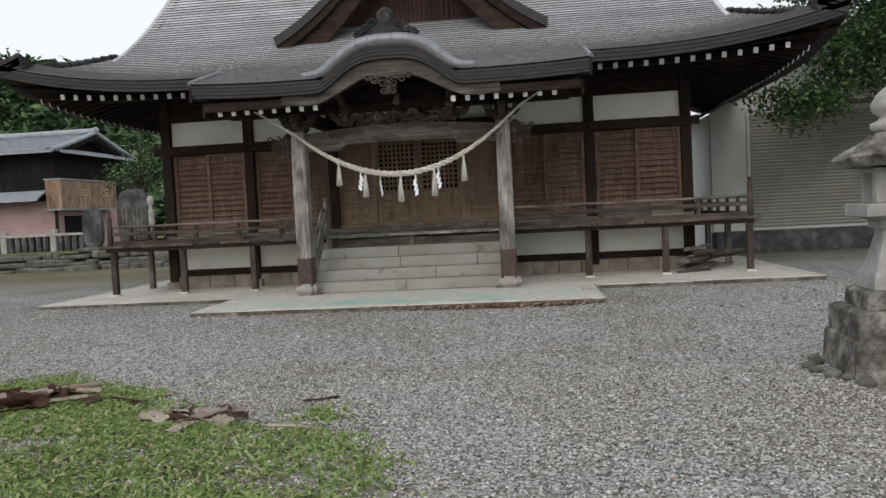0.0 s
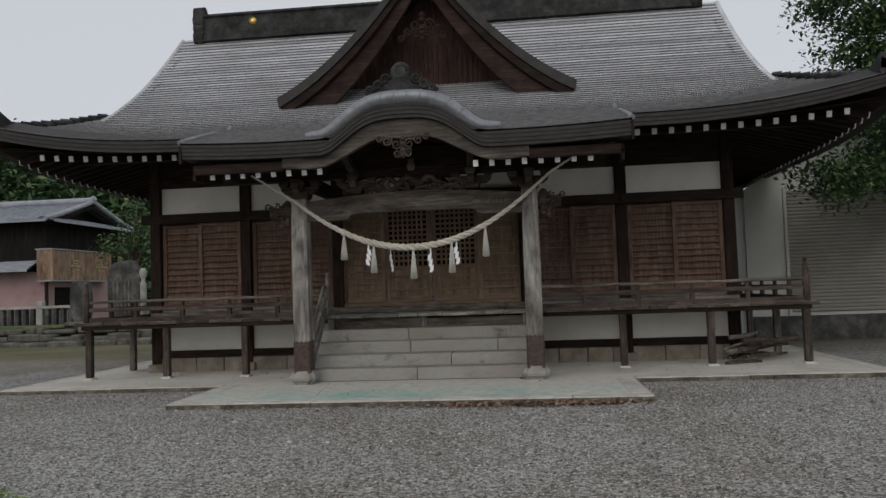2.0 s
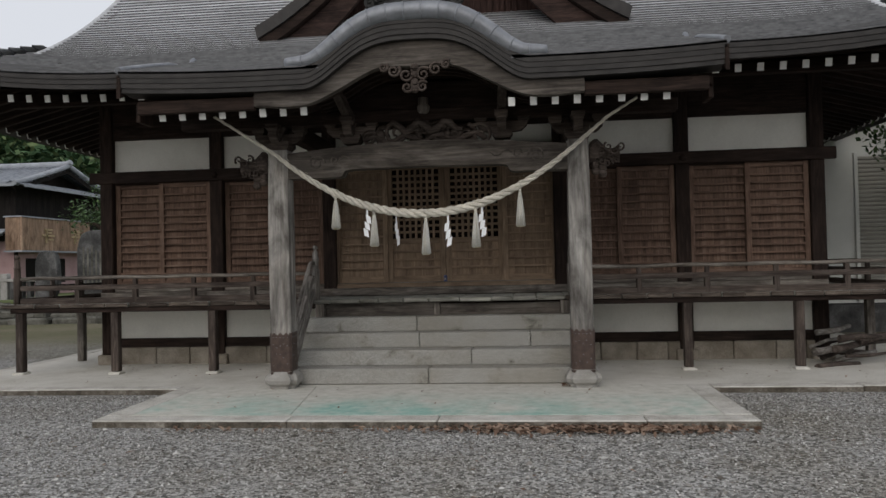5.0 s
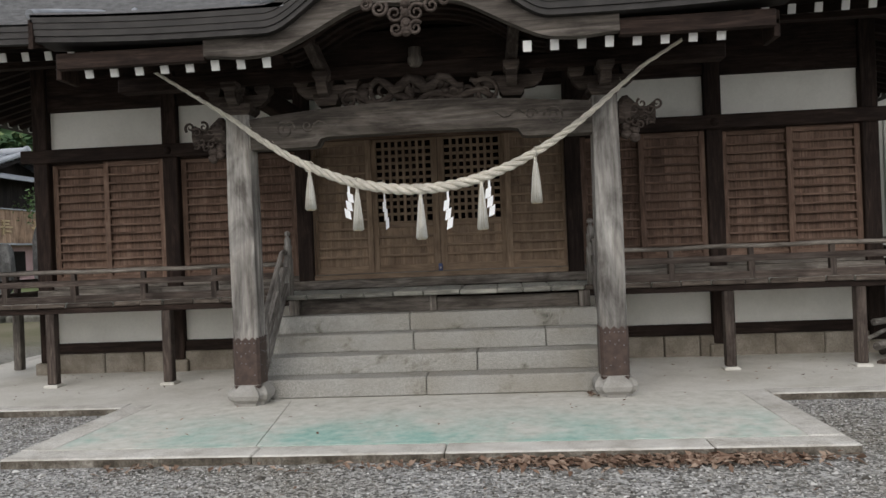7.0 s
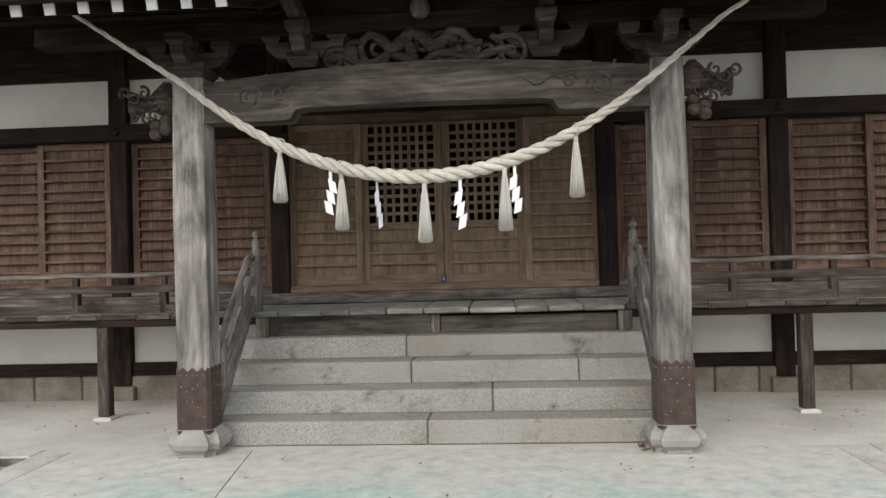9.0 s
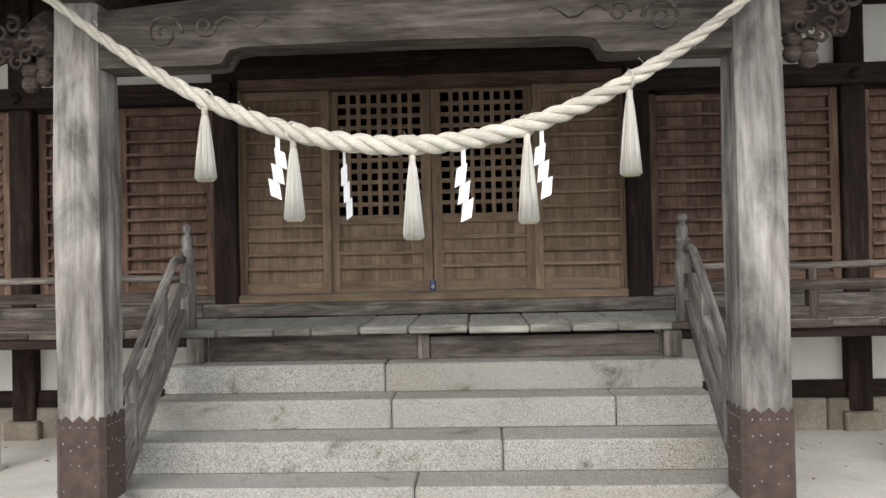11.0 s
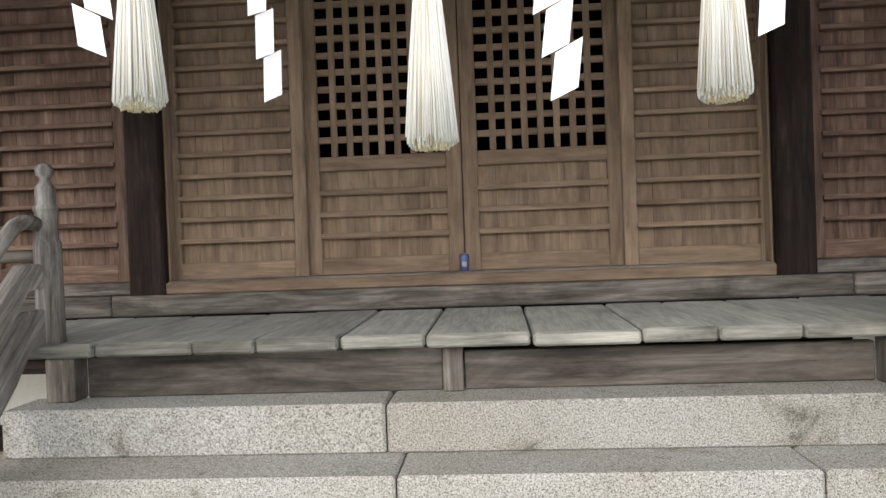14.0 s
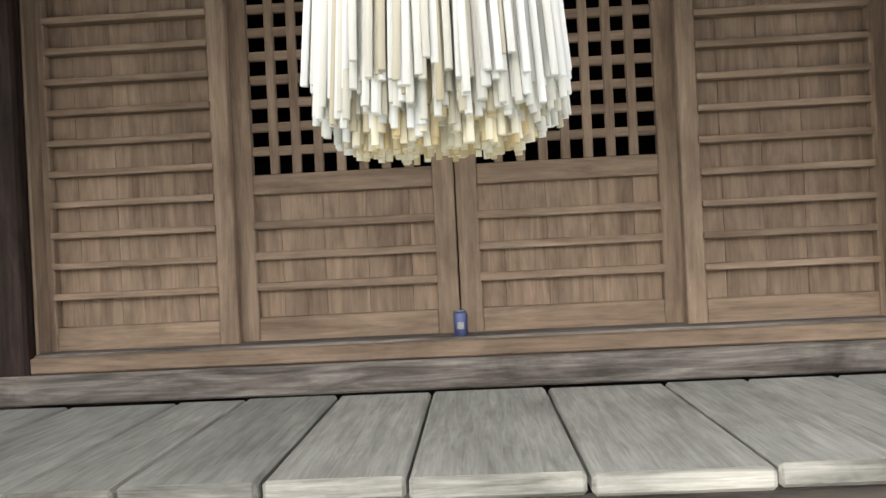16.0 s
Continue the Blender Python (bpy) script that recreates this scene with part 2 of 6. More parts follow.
straw_rope = wood("rope_straw", 0, (0.44, 0.41, 0.345), (0.6, 0.575, 0.51), (0.7, 0.685, 0.63), grain=150, blotch=0.25, relief=0.6, fibres=0.4, broadly=0.3)
paper = plain("white_paper", (0.82, 0.83, 0.84), rough=0.8, amount=0.02)


def concrete_apron():
    """Concrete with worn green paint left in patches along the front."""
    m, t, b = mat_base("worn_green_concrete", 0.85)
    c = t.nodes.new("ShaderNodeTexCoord")
    n1 = node(t, "ShaderNodeTexNoise", Scale=0.9, Detail=7.0, Roughness=0.68)
    n2 = node(t, "ShaderNodeTexNoise", Scale=80.0, Detail=3.0)
    n3 = node(t, "ShaderNodeTexNoise", Scale=7.0, Detail=6.0, Roughness=0.7)
    for n in (n1, n2, n3):
        link(t, c.outputs["Object"], n.inputs["Vector"])
    sep = t.nodes.new("ShaderNodeSeparateXYZ")
    link(t, c.outputs["Object"], sep.inputs[0])
    near = t.nodes.new("ShaderNodeMapRange")
    near.inputs["From Min"].default_value, near.inputs["From Max"].default_value = 11.9, 10.95
    link(t, sep.outputs["Y"], near.inputs["Value"])
    mul = t.nodes.new("ShaderNodeMath")
    mul.operation = "MULTIPLY"
    patch = ramp(t, n1.outputs["Fac"], [(0.42, (0.05, 0.05, 0.05)), (0.62, (0.9, 0.9, 0.9))])
    link(t, near.outputs[0], mul.inputs[0])
    link(t, patch.outputs[0], mul.inputs[1])
    ground_c = ramp(t, n3.outputs["Fac"], [(0.3, (0.4, 0.39, 0.345)), (0.5, (0.52, 0.505, 0.455)), (0.7, (0.6, 0.585, 0.545))])
    green = ramp(t, n3.outputs["Fac"], [(0.3, (0.16, 0.34, 0.29)), (0.6, (0.31, 0.47, 0.42)), (0.75, (0.47, 0.54, 0.49))])
    mx = mixed(t, "MIX", mul.outputs[0], ground_c.outputs[0], green.outputs[0])
    link(t, mx.outputs[0], b.inputs["Base Color"])
    bump(t, b, n2.outputs["Fac"], 0.2, 0.004)
    return m


apron_mat = concrete_apron()


def gravel_material():
    m, t, b = mat_base("grey_gravel_bed", 0.95)
    c = t.nodes.new("ShaderNodeTexCoord")
    v = t.nodes.new("ShaderNodeTexVoronoi")
    v.inputs["Scale"].default_value = 42.0
    n1 = node(t, "ShaderNodeTexNoise", Scale=0.35, Detail=6.0, Roughness=0.65)
    n2 = node(t, "ShaderNodeTexNoise", Scale=160.0, Detail=3.0)
    for n in (v, n1, n2):
        link(t, c.outputs["Object"], n.inputs["Vector"])
    sp = t.nodes.new("ShaderNodeSeparateColor")
    link(t, v.outputs["Color"], sp.inputs[0])
    c1 = ramp(t, sp.outputs[0], [(0.0, (0.08, 0.078, 0.073)), (0.5, (0.26, 0.257, 0.246)), (1.0, (0.5, 0.495, 0.48))])
    c2 = ramp(t, n1.outputs["Fac"], [(0.36, (0.72, 0.68, 0.6)), (0.55, (1, 1, 1)), (0.75, (1.15, 1.15, 1.15))])
    mx = mixed(t, "MULTIPLY", 0.9, c1.outputs[0], c2.outputs[0])
    # earth and thin moss show through at the edges of the yard
    sep = t.nodes.new("ShaderNodeSeparateXYZ")
    link(t, c.outputs["Object"], sep.inputs[0])
    far = t.nodes.new("ShaderNodeMapRange")
    far.inputs["From Min"].default_value, far.inputs["From Max"].default_value = 15.5, 20.0
    link(t, sep.outputs["Y"], far.inputs["Value"])
    earth = ramp(t, n1.outputs["Fac"], [(0.35, (0.11, 0.11, 0.06)), (0.6, (0.16, 0.145, 0.1))])
    m2 = mixed(t, "MIX", far.outputs[0], mx.outputs[0], earth.outputs[0])
    # bare soil under the grass near the start of the walk
    lin = t.nodes.new("ShaderNodeVectorMath")
    lin.operation = "DOT_PRODUCT"
    lin.inputs[1].default_value = (-1.0, -1.15, 0.0)
    link(t, c.outputs["Object"], lin.inputs[0])
    n3 = node(t, "ShaderNodeTexNoise", Scale=1.6, Detail=6.0, Roughness=0.65)
    link(t, c.outputs["Object"], n3.inputs["Vector"])
    add = t.nodes.new("ShaderNodeMath")
    add.operation = "ADD"
    link(t, lin.outputs["Value"], add.inputs[0])
    link(t, n3.outputs["Fac"], add.inputs[1])
    soil = t.nodes.new("ShaderNodeMapRange")
    soil.inputs["From Min"].default_value, soil.inputs["From Max"].default_value = -3.4, -2.4
    link(t, add.outputs[0], soil.inputs["Value"])
    end = t.nodes.new("ShaderNodeMapRange")
    end.inputs["From Min"].default_value, end.inputs["From Max"].default_value = 6.5, 6.0
    link(t, sep.outputs["Y"], end.inputs["Value"])
    both = t.nodes.new("ShaderNodeMath")
    both.operation = "MULTIPLY"
    link(t, soil.outputs[0], both.inputs[0])
    link(t, end.outputs[0], both.inputs[1])
    brown = ramp(t, n3.outputs["Fac"], [(0.35, (0.1, 0.088, 0.06)), (0.65, (0.2, 0.18, 0.14))])
    m3 = mixed(t, "MIX", both.outputs[0], m2.outputs[0], brown.outputs[0])
    link(t, m3.outputs[0], b.inputs["Base Color"])
    bump(t, b, v.outputs["Distance"], 0.9, 0.02)
    return m


gravel_mat = gravel_material()


def stone_bits(name, stops, rough=0.9):
    """Loose pieces, each with a tone of its own."""
    m, t, b = mat_base(name, rough)
    g = t.nodes.new("ShaderNodeNewGeometry")
    c = ramp(t, g.outputs["Random Per Island"], stops)
    link(t, c.outputs[0], b.inputs["Base Color"])
    return m


pebble_mat = stone_bits("gravel_stones", [(0.0, (0.06, 0.055, 0.047)), (0.3, (0.21, 0.193, 0.168)), (0.55, (0.345, 0.338, 0.318)), (0.88, (0.5, 0.49, 0.468)), (1.0, (0.66, 0.65, 0.63))])
grass_mat = stone_bits("grass_green", [(0.0, (0.1, 0.15, 0.05)), (0.5, (0.19, 0.28, 0.085)), (0.8, (0.3, 0.38, 0.15)), (1.0, (0.4, 0.37, 0.24))], 0.7)
leaf_mat = stone_bits("tree_leaves", [(0.0, (0.025, 0.055, 0.022)), (0.5, (0.065, 0.115, 0.045)), (1.0, (0.13, 0.2, 0.085))], 0.5)
hill_mat = stone_bits("far_forest", [(0.0, (0.025, 0.055, 0.028)), (0.6, (0.055, 0.1, 0.045)), (1.0, (0.13, 0.17, 0.075))], 0.9)
fallen_mat = stone_bits("fallen_leaves", [(0.0, (0.1, 0.06, 0.042)), (0.5, (0.2, 0.135, 0.098)), (1.0, (0.33, 0.25, 0.19))], 0.9)


# ---- mesh helpers ----
def box(bm, x0, x1, y0, y1, z0, z1, bev=0.0, m=None):
    vs = [bm.verts.new(p) for p in ((x0, y0, z0), (x1, y0, z0), (x1, y1, z0), (x0, y1, z0), (x0, y0, z1), (x1, y0, z1), (x1, y1, z1), (x0, y1, z1))]
    fs = [bm.faces.new([vs[i] for i in f]) for f in ((3, 2, 1, 0), (4, 5, 6, 7), (0, 1, 5, 4), (1, 2, 6, 5), (2, 3, 7, 6), (3, 0, 4, 7))]
    if m is not None:
        bmesh.ops.transform(bm, matrix=m, verts=vs)
    if bev:
        es = list({e for f in fs for e in f.edges})
        bmesh.ops.bevel(bm, geom=es, offset=bev, segments=1, affect="EDGES", profile=0.5)
    return vs


def tube(bm, path, radii, n=10, caps=True):
    path = [Vector(p) for p in path]
    if not isinstance(radii, (list, tuple)):
        radii = [radii] * len(path)
    rings, up = [], None
    for i, p in enumerate(path):
        d = (path[min(i + 1, len(path) - 1)] - path[max(i - 1, 0)]).normalized()
        ref = up if up is not None else (Vector((0, 0, 1)) if abs(d.z) < 0.9 else Vector((0, 1, 0)))
        a = d.cross(ref).normalized()
        c = a.cross(d).normalized()
        up = c
        rings.append([bm.verts.new(p + (a * math.cos(2 * math.pi * k / n) + c * math.sin(2 * math.pi * k / n)) * radii[i]) for k in range(n)])
    for r, s in zip(rings, rings[1:]):
        for k in range(n):
            f = bm.faces.new((r[k], r[(k + 1) % n], s[(k + 1) % n], s[k]))
            f.smooth = True
    if caps:
        bm.faces.new(rings[0][::-1])
        bm.faces.new(rings[-1])


def lathe(bm, profile, centre, n=20, square=False):
    """Turns (radius, height) pairs about the vertical through centre; square: four flat sides."""
    cx, cy, cz = centre
    k = 4 if square else n
    rings = []
    for r, h in profile:
        q = r * math.sqrt(2) if square else r
        rings.append([bm.verts.new((cx + q * math.cos(2 * math.pi * (i + (0.5 if square else 0)) / k), cy + q * math.sin(2 * math.pi * (i + (0.5 if square else 0)) / k), cz + h)) for i in range(k)])
    for r, s in zip(rings, rings[1:]):
        for i in range(k):
            f = bm.faces.new((r[i], r[(i + 1) % k], s[(i + 1) % k], s[i]))
            f.smooth = not square
    bm.faces.new(rings[0][::-1])
    bm.faces.new(rings[-1])


def slab(bm, outline, y0, y1, axis="y"):
    """A plate cut to an outline of (x, z) pairs, between two depths."""
    def at(p, d):
        return (p[0], d, p[1]) if axis == "y" else ((d, p[0], p[1]) if axis == "x" else (p[0], p[1], d))
    a = [bm.verts.new(at(p, y0)) for p in outline]
    b = [bm.verts.new(at(p, y1)) for p in outline]
    k = len(a)
    bm.faces.new(a)
    bm.faces.new(b[::-1])
    for i in range(k):
        bm.faces.new((a[i], b[i], b[(i + 1) % k], a[(i + 1) % k]))


def ribbon(bm, upper, lower):
    """Joins two equally long rows of points with quads."""
    a, b = [bm.verts.new(p) for p in upper], [bm.verts.new(p) for p in lower]
    for i in range(len(a) - 1):
        bm.faces.new((a[i], a[i + 1], b[i + 1], b[i]))


def loft(bm, rows, closed=False):
    vs = [[bm.verts.new(p) for p in r] for r in rows]
    for r, s in zip(vs, vs[1:]):
        for i in range(len(r) - (0 if closed else 1)):
            j = (i + 1) % len(r)
            bm.faces.new((r[i], r[j], s[j], s[i]))
    if closed:
        bm.faces.new(vs[0][::-1])
        bm.faces.new(vs[-1])


def data_of(name, bm, material):
    bmesh.ops.recalc_face_normals(bm, faces=bm.faces[:])
    me = bpy.data.meshes.new(name)
    bm.to_mesh(me)
    bm.free()
    me.materials.append(material)
    return me


def part(name, bm, material, parent=None, label=""):
    ob = new(name, data_of(name, bm, material))
    ob.parent = parent
    if label:
        ob["label"] = label
    return ob


def piece(name, me, parent, m):
    ob = new(name, me)
    ob.parent = parent
    ob.matrix_basis = m
    return ob


def thing(name, label, category, group="", kind="", at=(0, 0, 0)):
    ob = new(name)
    ob.empty_display_size = 0.2
    ob.location = at
    return tagged(ob, label, category, group, kind)


def B():
    return bmesh.new()


def bar(name, parent, material, x0, x1, y0, y1, z0, z1, bev=0.006, label=""):
    bm = B()
    box(bm, x0, x1, y0, y1, z0, z1, bev)
    return part(name, bm, material, parent, label)


# ---- plan of the place ----
XC = -1.21                                   # middle of the front
COLS = (-6.55, -4.77, -3.0, 0.46, 2.205, 4.065)
WALL = 14.67                                 # face of the plaster
BACK = 20.6                                  # rear wall
SLAB = 0.15                                  # top of the platform
DECK = 1.145                                 # top of the veranda
EDGE = 13.495                                # front edge of the veranda
POSTS = (-2.99, 0.565)                       # porch posts
POST_Y = 12.265

# ---- ground ----
def ground_z(y):
    """The yard rises a little towards the platform."""
    u = min(1.0, max(0.0, (y - 5.5) / 4.5))
    return 0.075 * u * u * (3 - 2 * u)


bm = B()
loft(bm, [[(-300, y, ground_z(y)), (300, y, ground_z(y))] for y in [-200, 0, 5.5] + [5.5 + 0.45 * q for q in range(1, 11)] + [60, 400]])
ground = tagged(part("ground", bm, gravel_mat), "grey crushed gravel yard with bare earth and thin moss", "ground", kind="structure")

# concrete platform with a stone kerb, and the apron before the steps
platform = thing("platform", "pale concrete platform with stone kerb round the shrine hall", "platform", kind="structure")
bm = B()
slab(bm, [(-7.83, 12.44), (-4.312, 12.44), (-4.312, 12.36), (1.992, 12.36), (1.992, 12.44), (5.5, 12.44), (5.5, 22.2), (-7.83, 22.2)], 0.0, SLAB - 0.004, "z")
part("platform_slab", bm, concrete, platform)
for pts in ([(-4.04, 10.595), (-2.4, 10.595), (-2.62, 12.358), (-4.04, 12.358)], [(-2.392, 10.595), (1.72, 10.595), (1.72, 12.358), (-2.612, 12.358)]):
    bm = B()
    slab(bm, pts, -0.05, SLAB, "z")
    part("apron_slab", bm, apron_mat, platform, "concrete apron with worn green paint")
KERB = [((-4.31, 10.33), (1.99, 10.33), 0.26), ((-4.31, 10.595), (-4.31, 12.355), -0.265), ((1.99, 10.595), (1.99, 12.355), 0.265), ((-8.06, 12.2), (-4.315, 12.2), 0.235), ((1.995, 12.2), (5.74, 12.2), 0.235), ((-8.06, 12.44), (-8.06, 22.2), -0.225), ((5.74, 12.44), (5.74, 22.2), 0.235)]
for a, b, w in KERB:
    a, b = Vector((*a, 0)), Vector((*b, 0))
    L = (b - a).length
    d = (b - a) / L
    nrm = Vector((-d.y, d.x, 0))
    s0 = 0.0
    while s0 < L - 0.01:
        w_ = random.uniform(1.2, 2.1)
        if L - s0 - w_ < 0.7:
            w_ = L - s0
        p, q = a + d * (s0 + 0.003), a + d * (s0 + w_ - 0.003)
        j = random.uniform(-0.008, 0.008)
        bm = B()
        o = [p + nrm * j, q + nrm * j, q + nrm * w, p + nrm * w]
        slab(bm, [(v.x, v.y) for v in o], -0.06, SLAB + random.uniform(-0.008, 0.003), "z")
        bmesh.ops.bevel(bm, geom=bm.edges[:], offset=0.012, segments=1, affect="EDGES")
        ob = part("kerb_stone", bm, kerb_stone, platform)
        # faces that don't point up take the darker, browner stone
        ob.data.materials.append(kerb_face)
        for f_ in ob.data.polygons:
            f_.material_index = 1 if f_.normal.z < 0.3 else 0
        s0 += w_

# ---- stone steps ----
steps = thing("stone_steps", "four broad pale granite steps with stained joints", "steps")
FRONTS = (12.463, 12.766, 13.09, 13.365)
JOINTS = ((-1.264,), (-0.758,), (-1.455, -0.028), (-1.524,))
for i, (fy, js) in enumerate(zip(FRONTS, JOINTS)):
    z1 = SLAB + 0.188 * (i + 1)
    xs = [-3.05, *js, 0.6]
    for a, b in zip(xs, xs[1:]):
        bar("step_stone", steps, granite, a + 0.003, b - 0.003, fy + random.uniform(-0.003, 0.003), 13.62, SLAB if i == 0 else z1 - 0.192, z1 + random.uniform(-0.003, 0.002), 0.012)

# ---- shrine hall ----
hall = thing("shrine_hall", "dark weathered timber shrine hall with white plaster panels", "shrine")
for x in COLS:
    bar("column", hall, dark_z, x - 0.1, x + 0.1, WALL - 0.1, WALL + 0.1, 0.3, 4.35, 0.012)
    for y in (17.6, BACK):
        if x in (COLS[0], COLS[-1]):
            bar("column", hall, dark_z, x - 0.1, x + 0.1, y - 0.1, y + 0.1, 0.3, 4.35, 0.012)
for x in COLS[:2] + COLS[4:]:
    bar("column_base", hall, ochre_stone, x - 0.15, x + 0.15, WALL - 0.15, WALL + 0.15, SLAB - 0.02, 0.30, 0.015)
for a, b in zip(COLS, COLS[1:]):
    mid = a < -3 and b > 0
    if not mid:
        bar("plaster_panel", hall, plaster, a + 0.1, b - 0.1, WALL, WALL + 0.06, 0.54, 1.06, 0.0, "white plaster panel")
        bar("ground_sill", hall, dark_x, a + 0.1, b - 0.1, WALL - 0.06, WALL + 0.08, 0.41, 0.545)
        x = a + 0.05
        while x < b - 0.06:
            w = min(random.uniform(0.4, 0.75), b - 0.05 - x)
            bar("foundation_stone", hall, ochre_stone, x + 0.004, x + w - 0.004, WALL - 0.08 + random.uniform(-0.012, 0.012), WALL + 0.1, SLAB - 0.02, 0.405, 0.014)
            x += w
    bar("plaster_panel", hall, plaster, a + 0.1, b - 0.1, WALL + 0.01, WALL + 0.07, 3.345 if mid else 3.145, 3.65, 0.0, "white plaster panel")
    bar("top_beam", hall, dark_x, a + 0.1, b - 0.1, WALL - 0.06, WALL + 0.1, 3.64, 4.4)
    if not mid:
        bar("door_sill", hall, sill_x, a + 0.1, b - 0.1, WALL - 0.06, WALL + 0.1, 1.264, 1.335)
# side lintels, and a higher one over the doors
for a, b in ((COLS[0] - 0.25, COLS[2] + 0.07), (COLS[3] - 0.07, COLS[-1] + 0.25)):
    bar("lintel", hall, dark_x, a, b, WALL - 0.14, WALL - 0.101, 2.955, 3.13, 0.008)
    bar("lintel_back", hall, dark_x, a + 0.25, b - 0.25, WALL - 0.04, WALL + 0.1, 2.935, 3.146, 0.004)
bar("lintel", hall, dark_x, COLS[2] + 0.08, COLS[3] - 0.08, WALL - 0.09, WALL + 0.1, 3.165, 3.35, 0.008)
for x in COLS[1:5]:
    bm = B()
    lathe(bm, [(0.012, 0), (0.045, 0.004), (0.05, 0.012), (0.02, 0.02), (0.008, 0.03)], (0, 0, 0), 12)
    bmesh.ops.transform(bm, matrix=pose(x, WALL - (0.1 if abs(x + 1.25) < 2 else 0.14), 3.25 if abs(x + 1.25) < 2 else 3.04, 90, 0, 0), verts=bm.verts[:])
    part("nail_cover", bm, dark_x, hall)
# plain walls at the sides and the rear
for x, s in ((COLS[0], -1), (COLS[-1], 1)):
    bar("side_wall", hall, dark_y, x - 0.05, x + 0.05, WALL + 0.1, BACK - 0.1, 1.1, 3.1, 0.0)
    bar("side_plaster", hall, plaster, x - 0.04, x + 0.04, WALL + 0.1, BACK - 0.1, 3.1, 3.65, 0.0)
    bar("side_plaster_low", hall, plaster, x - 0.04, x + 0.04, WALL + 0.1, BACK - 0.1, 0.45, 1.1, 0.0)
    bar("side_beam", hall, dark_y, x - 0.09, x + 0.09, WALL + 0.1, BACK - 0.1, 3.65, 4.4, 0.0)
bar("rear_wall", hall, dark_x, COLS[0] + 0.1, COLS[-1] - 0.1, BACK - 0.05, BACK + 0.05, SLAB, 4.4, 0.0)
bar("inner_floor", hall, dark_y, COLS[0] + 0.1, COLS[-1] - 0.1, WALL + 0.1, BACK - 0.1, 1.05, 1.22, 0.0)
bar("inner_ceiling", hall, dark_x, COLS[0] + 0.1, COLS[-1] - 0.1, WALL + 0.11, BACK - 0.1, 4.1, 4.2, 0.0)
# sill timbers along the doors, jointed beside the middle columns
for a, b in ((COLS[0] - 0.1, -3.2), (-3.196, 0.73), (0.734, COLS[-1] + 0.1)):
    bar("floor_timber", hall, sill_x, a, b, WALL - 0.115, WALL - 0.03, 1.15, 1.262, 0.008)
bar("door_sill", hall, door_x, -2.898, 0.358, WALL - 0.09, WALL + 0.13, 1.264, 1.325, 0.006)
bar("door_head", hall, shut_x, -2.898, 0.358, WALL - 0.05, WALL + 0.13, 3.072, 3.164, 0.006)


def boards(parent, material, x0, x1, y, z0, z1):
    """Upright boards behind the slats."""
    n_ = max(4, round((x1 - x0) / 0.17))
    for q in range(n_):
        a, b = x0 + (x1 - x0) * q / n_, x0 + (x1 - x0) * (q + 1) / n_
        d = random.uniform(0, 0.003)
        bar("backing_board", parent, material, a + 0.0008, b - 0.0008, y + d, y + 0.018, z0, z1, 0.0)


def shutter(name, x0, x1, y, z0, z1, slats, mx, mz, top=0.07, label="brown wooden sliding shutter with thin horizontal slats"):
    """A sliding shutter: backing boards in a frame, thin slats proud of the boards."""
    frame_part = thing(name, label, "", "")
    frame_part.parent = hall
    st = 0.075
    boards(frame_part, mz, x0 + 0.01, x1 - 0.01, y + 0.03, z0 + 0.01, z1 - 0.01)
    for a in (x0, x1 - st):
        bar("stile", frame_part, mz, a, a + st, y - 0.012, y + 0.03, z0, z1, 0.004)
    bar("rail", frame_part, mx, x0 + st, x1 - st, y - 0.010, y + 0.03, z0, z0 + 0.1, 0.004)
    bar("rail", frame_part, mx, x0 + st, x1 - st, y - 0.010, y + 0.03, z1 - top, z1, 0.004)
    a, b = z0 + 0.1, z1 - top
    for k in range(1, slats):
        z = a + (b - a) * k / slats
        bar("slat", frame_part, mx, x0 + st - 0.004, x1 - st + 0.004, y - 0.024, y + 0.033, z - 0.013, z + 0.013, 0.003)
    return frame_part


# side bays, two shutters each, one track behind the other
for a, b in ((COLS[0], COLS[1]), (COLS[1], COLS[2]), (COLS[3], COLS[4]), (COLS[4], COLS[5])):
    x0, x1 = a + 0.1, b - 0.1
    m_ = (x0 + x1) / 2
    shutter("sliding_shutter", x0 + 0.004, m_ + 0.03, WALL + 0.015, 1.337, 2.952, 13, shut_x, shut_z)
    shutter("sliding_shutter", m_ - 0.05, x1 - 0.004, WALL - 0.04, 1.337, 2.952, 13, shut_x, shut_z)
# middle bay: two shutters and two lattice doors
shutter("sliding_shutter", -2.93, -2.13, WALL + 0.05, 1.327, 3.07, 13, door_x, door_z)
shutter("sliding_shutter", -0.395, 0.4, WALL + 0.05, 1.327, 3.07, 13, door_x, door_z)
bar("jamb", hall, door_z, -2.898, -2.884, WALL - 0.05, WALL + 0.13, 1.327, 3.07)
bar("jamb", hall, door_z, 0.344, 0.358, WALL - 0.05, WALL + 0.13, 1.327, 3.07)


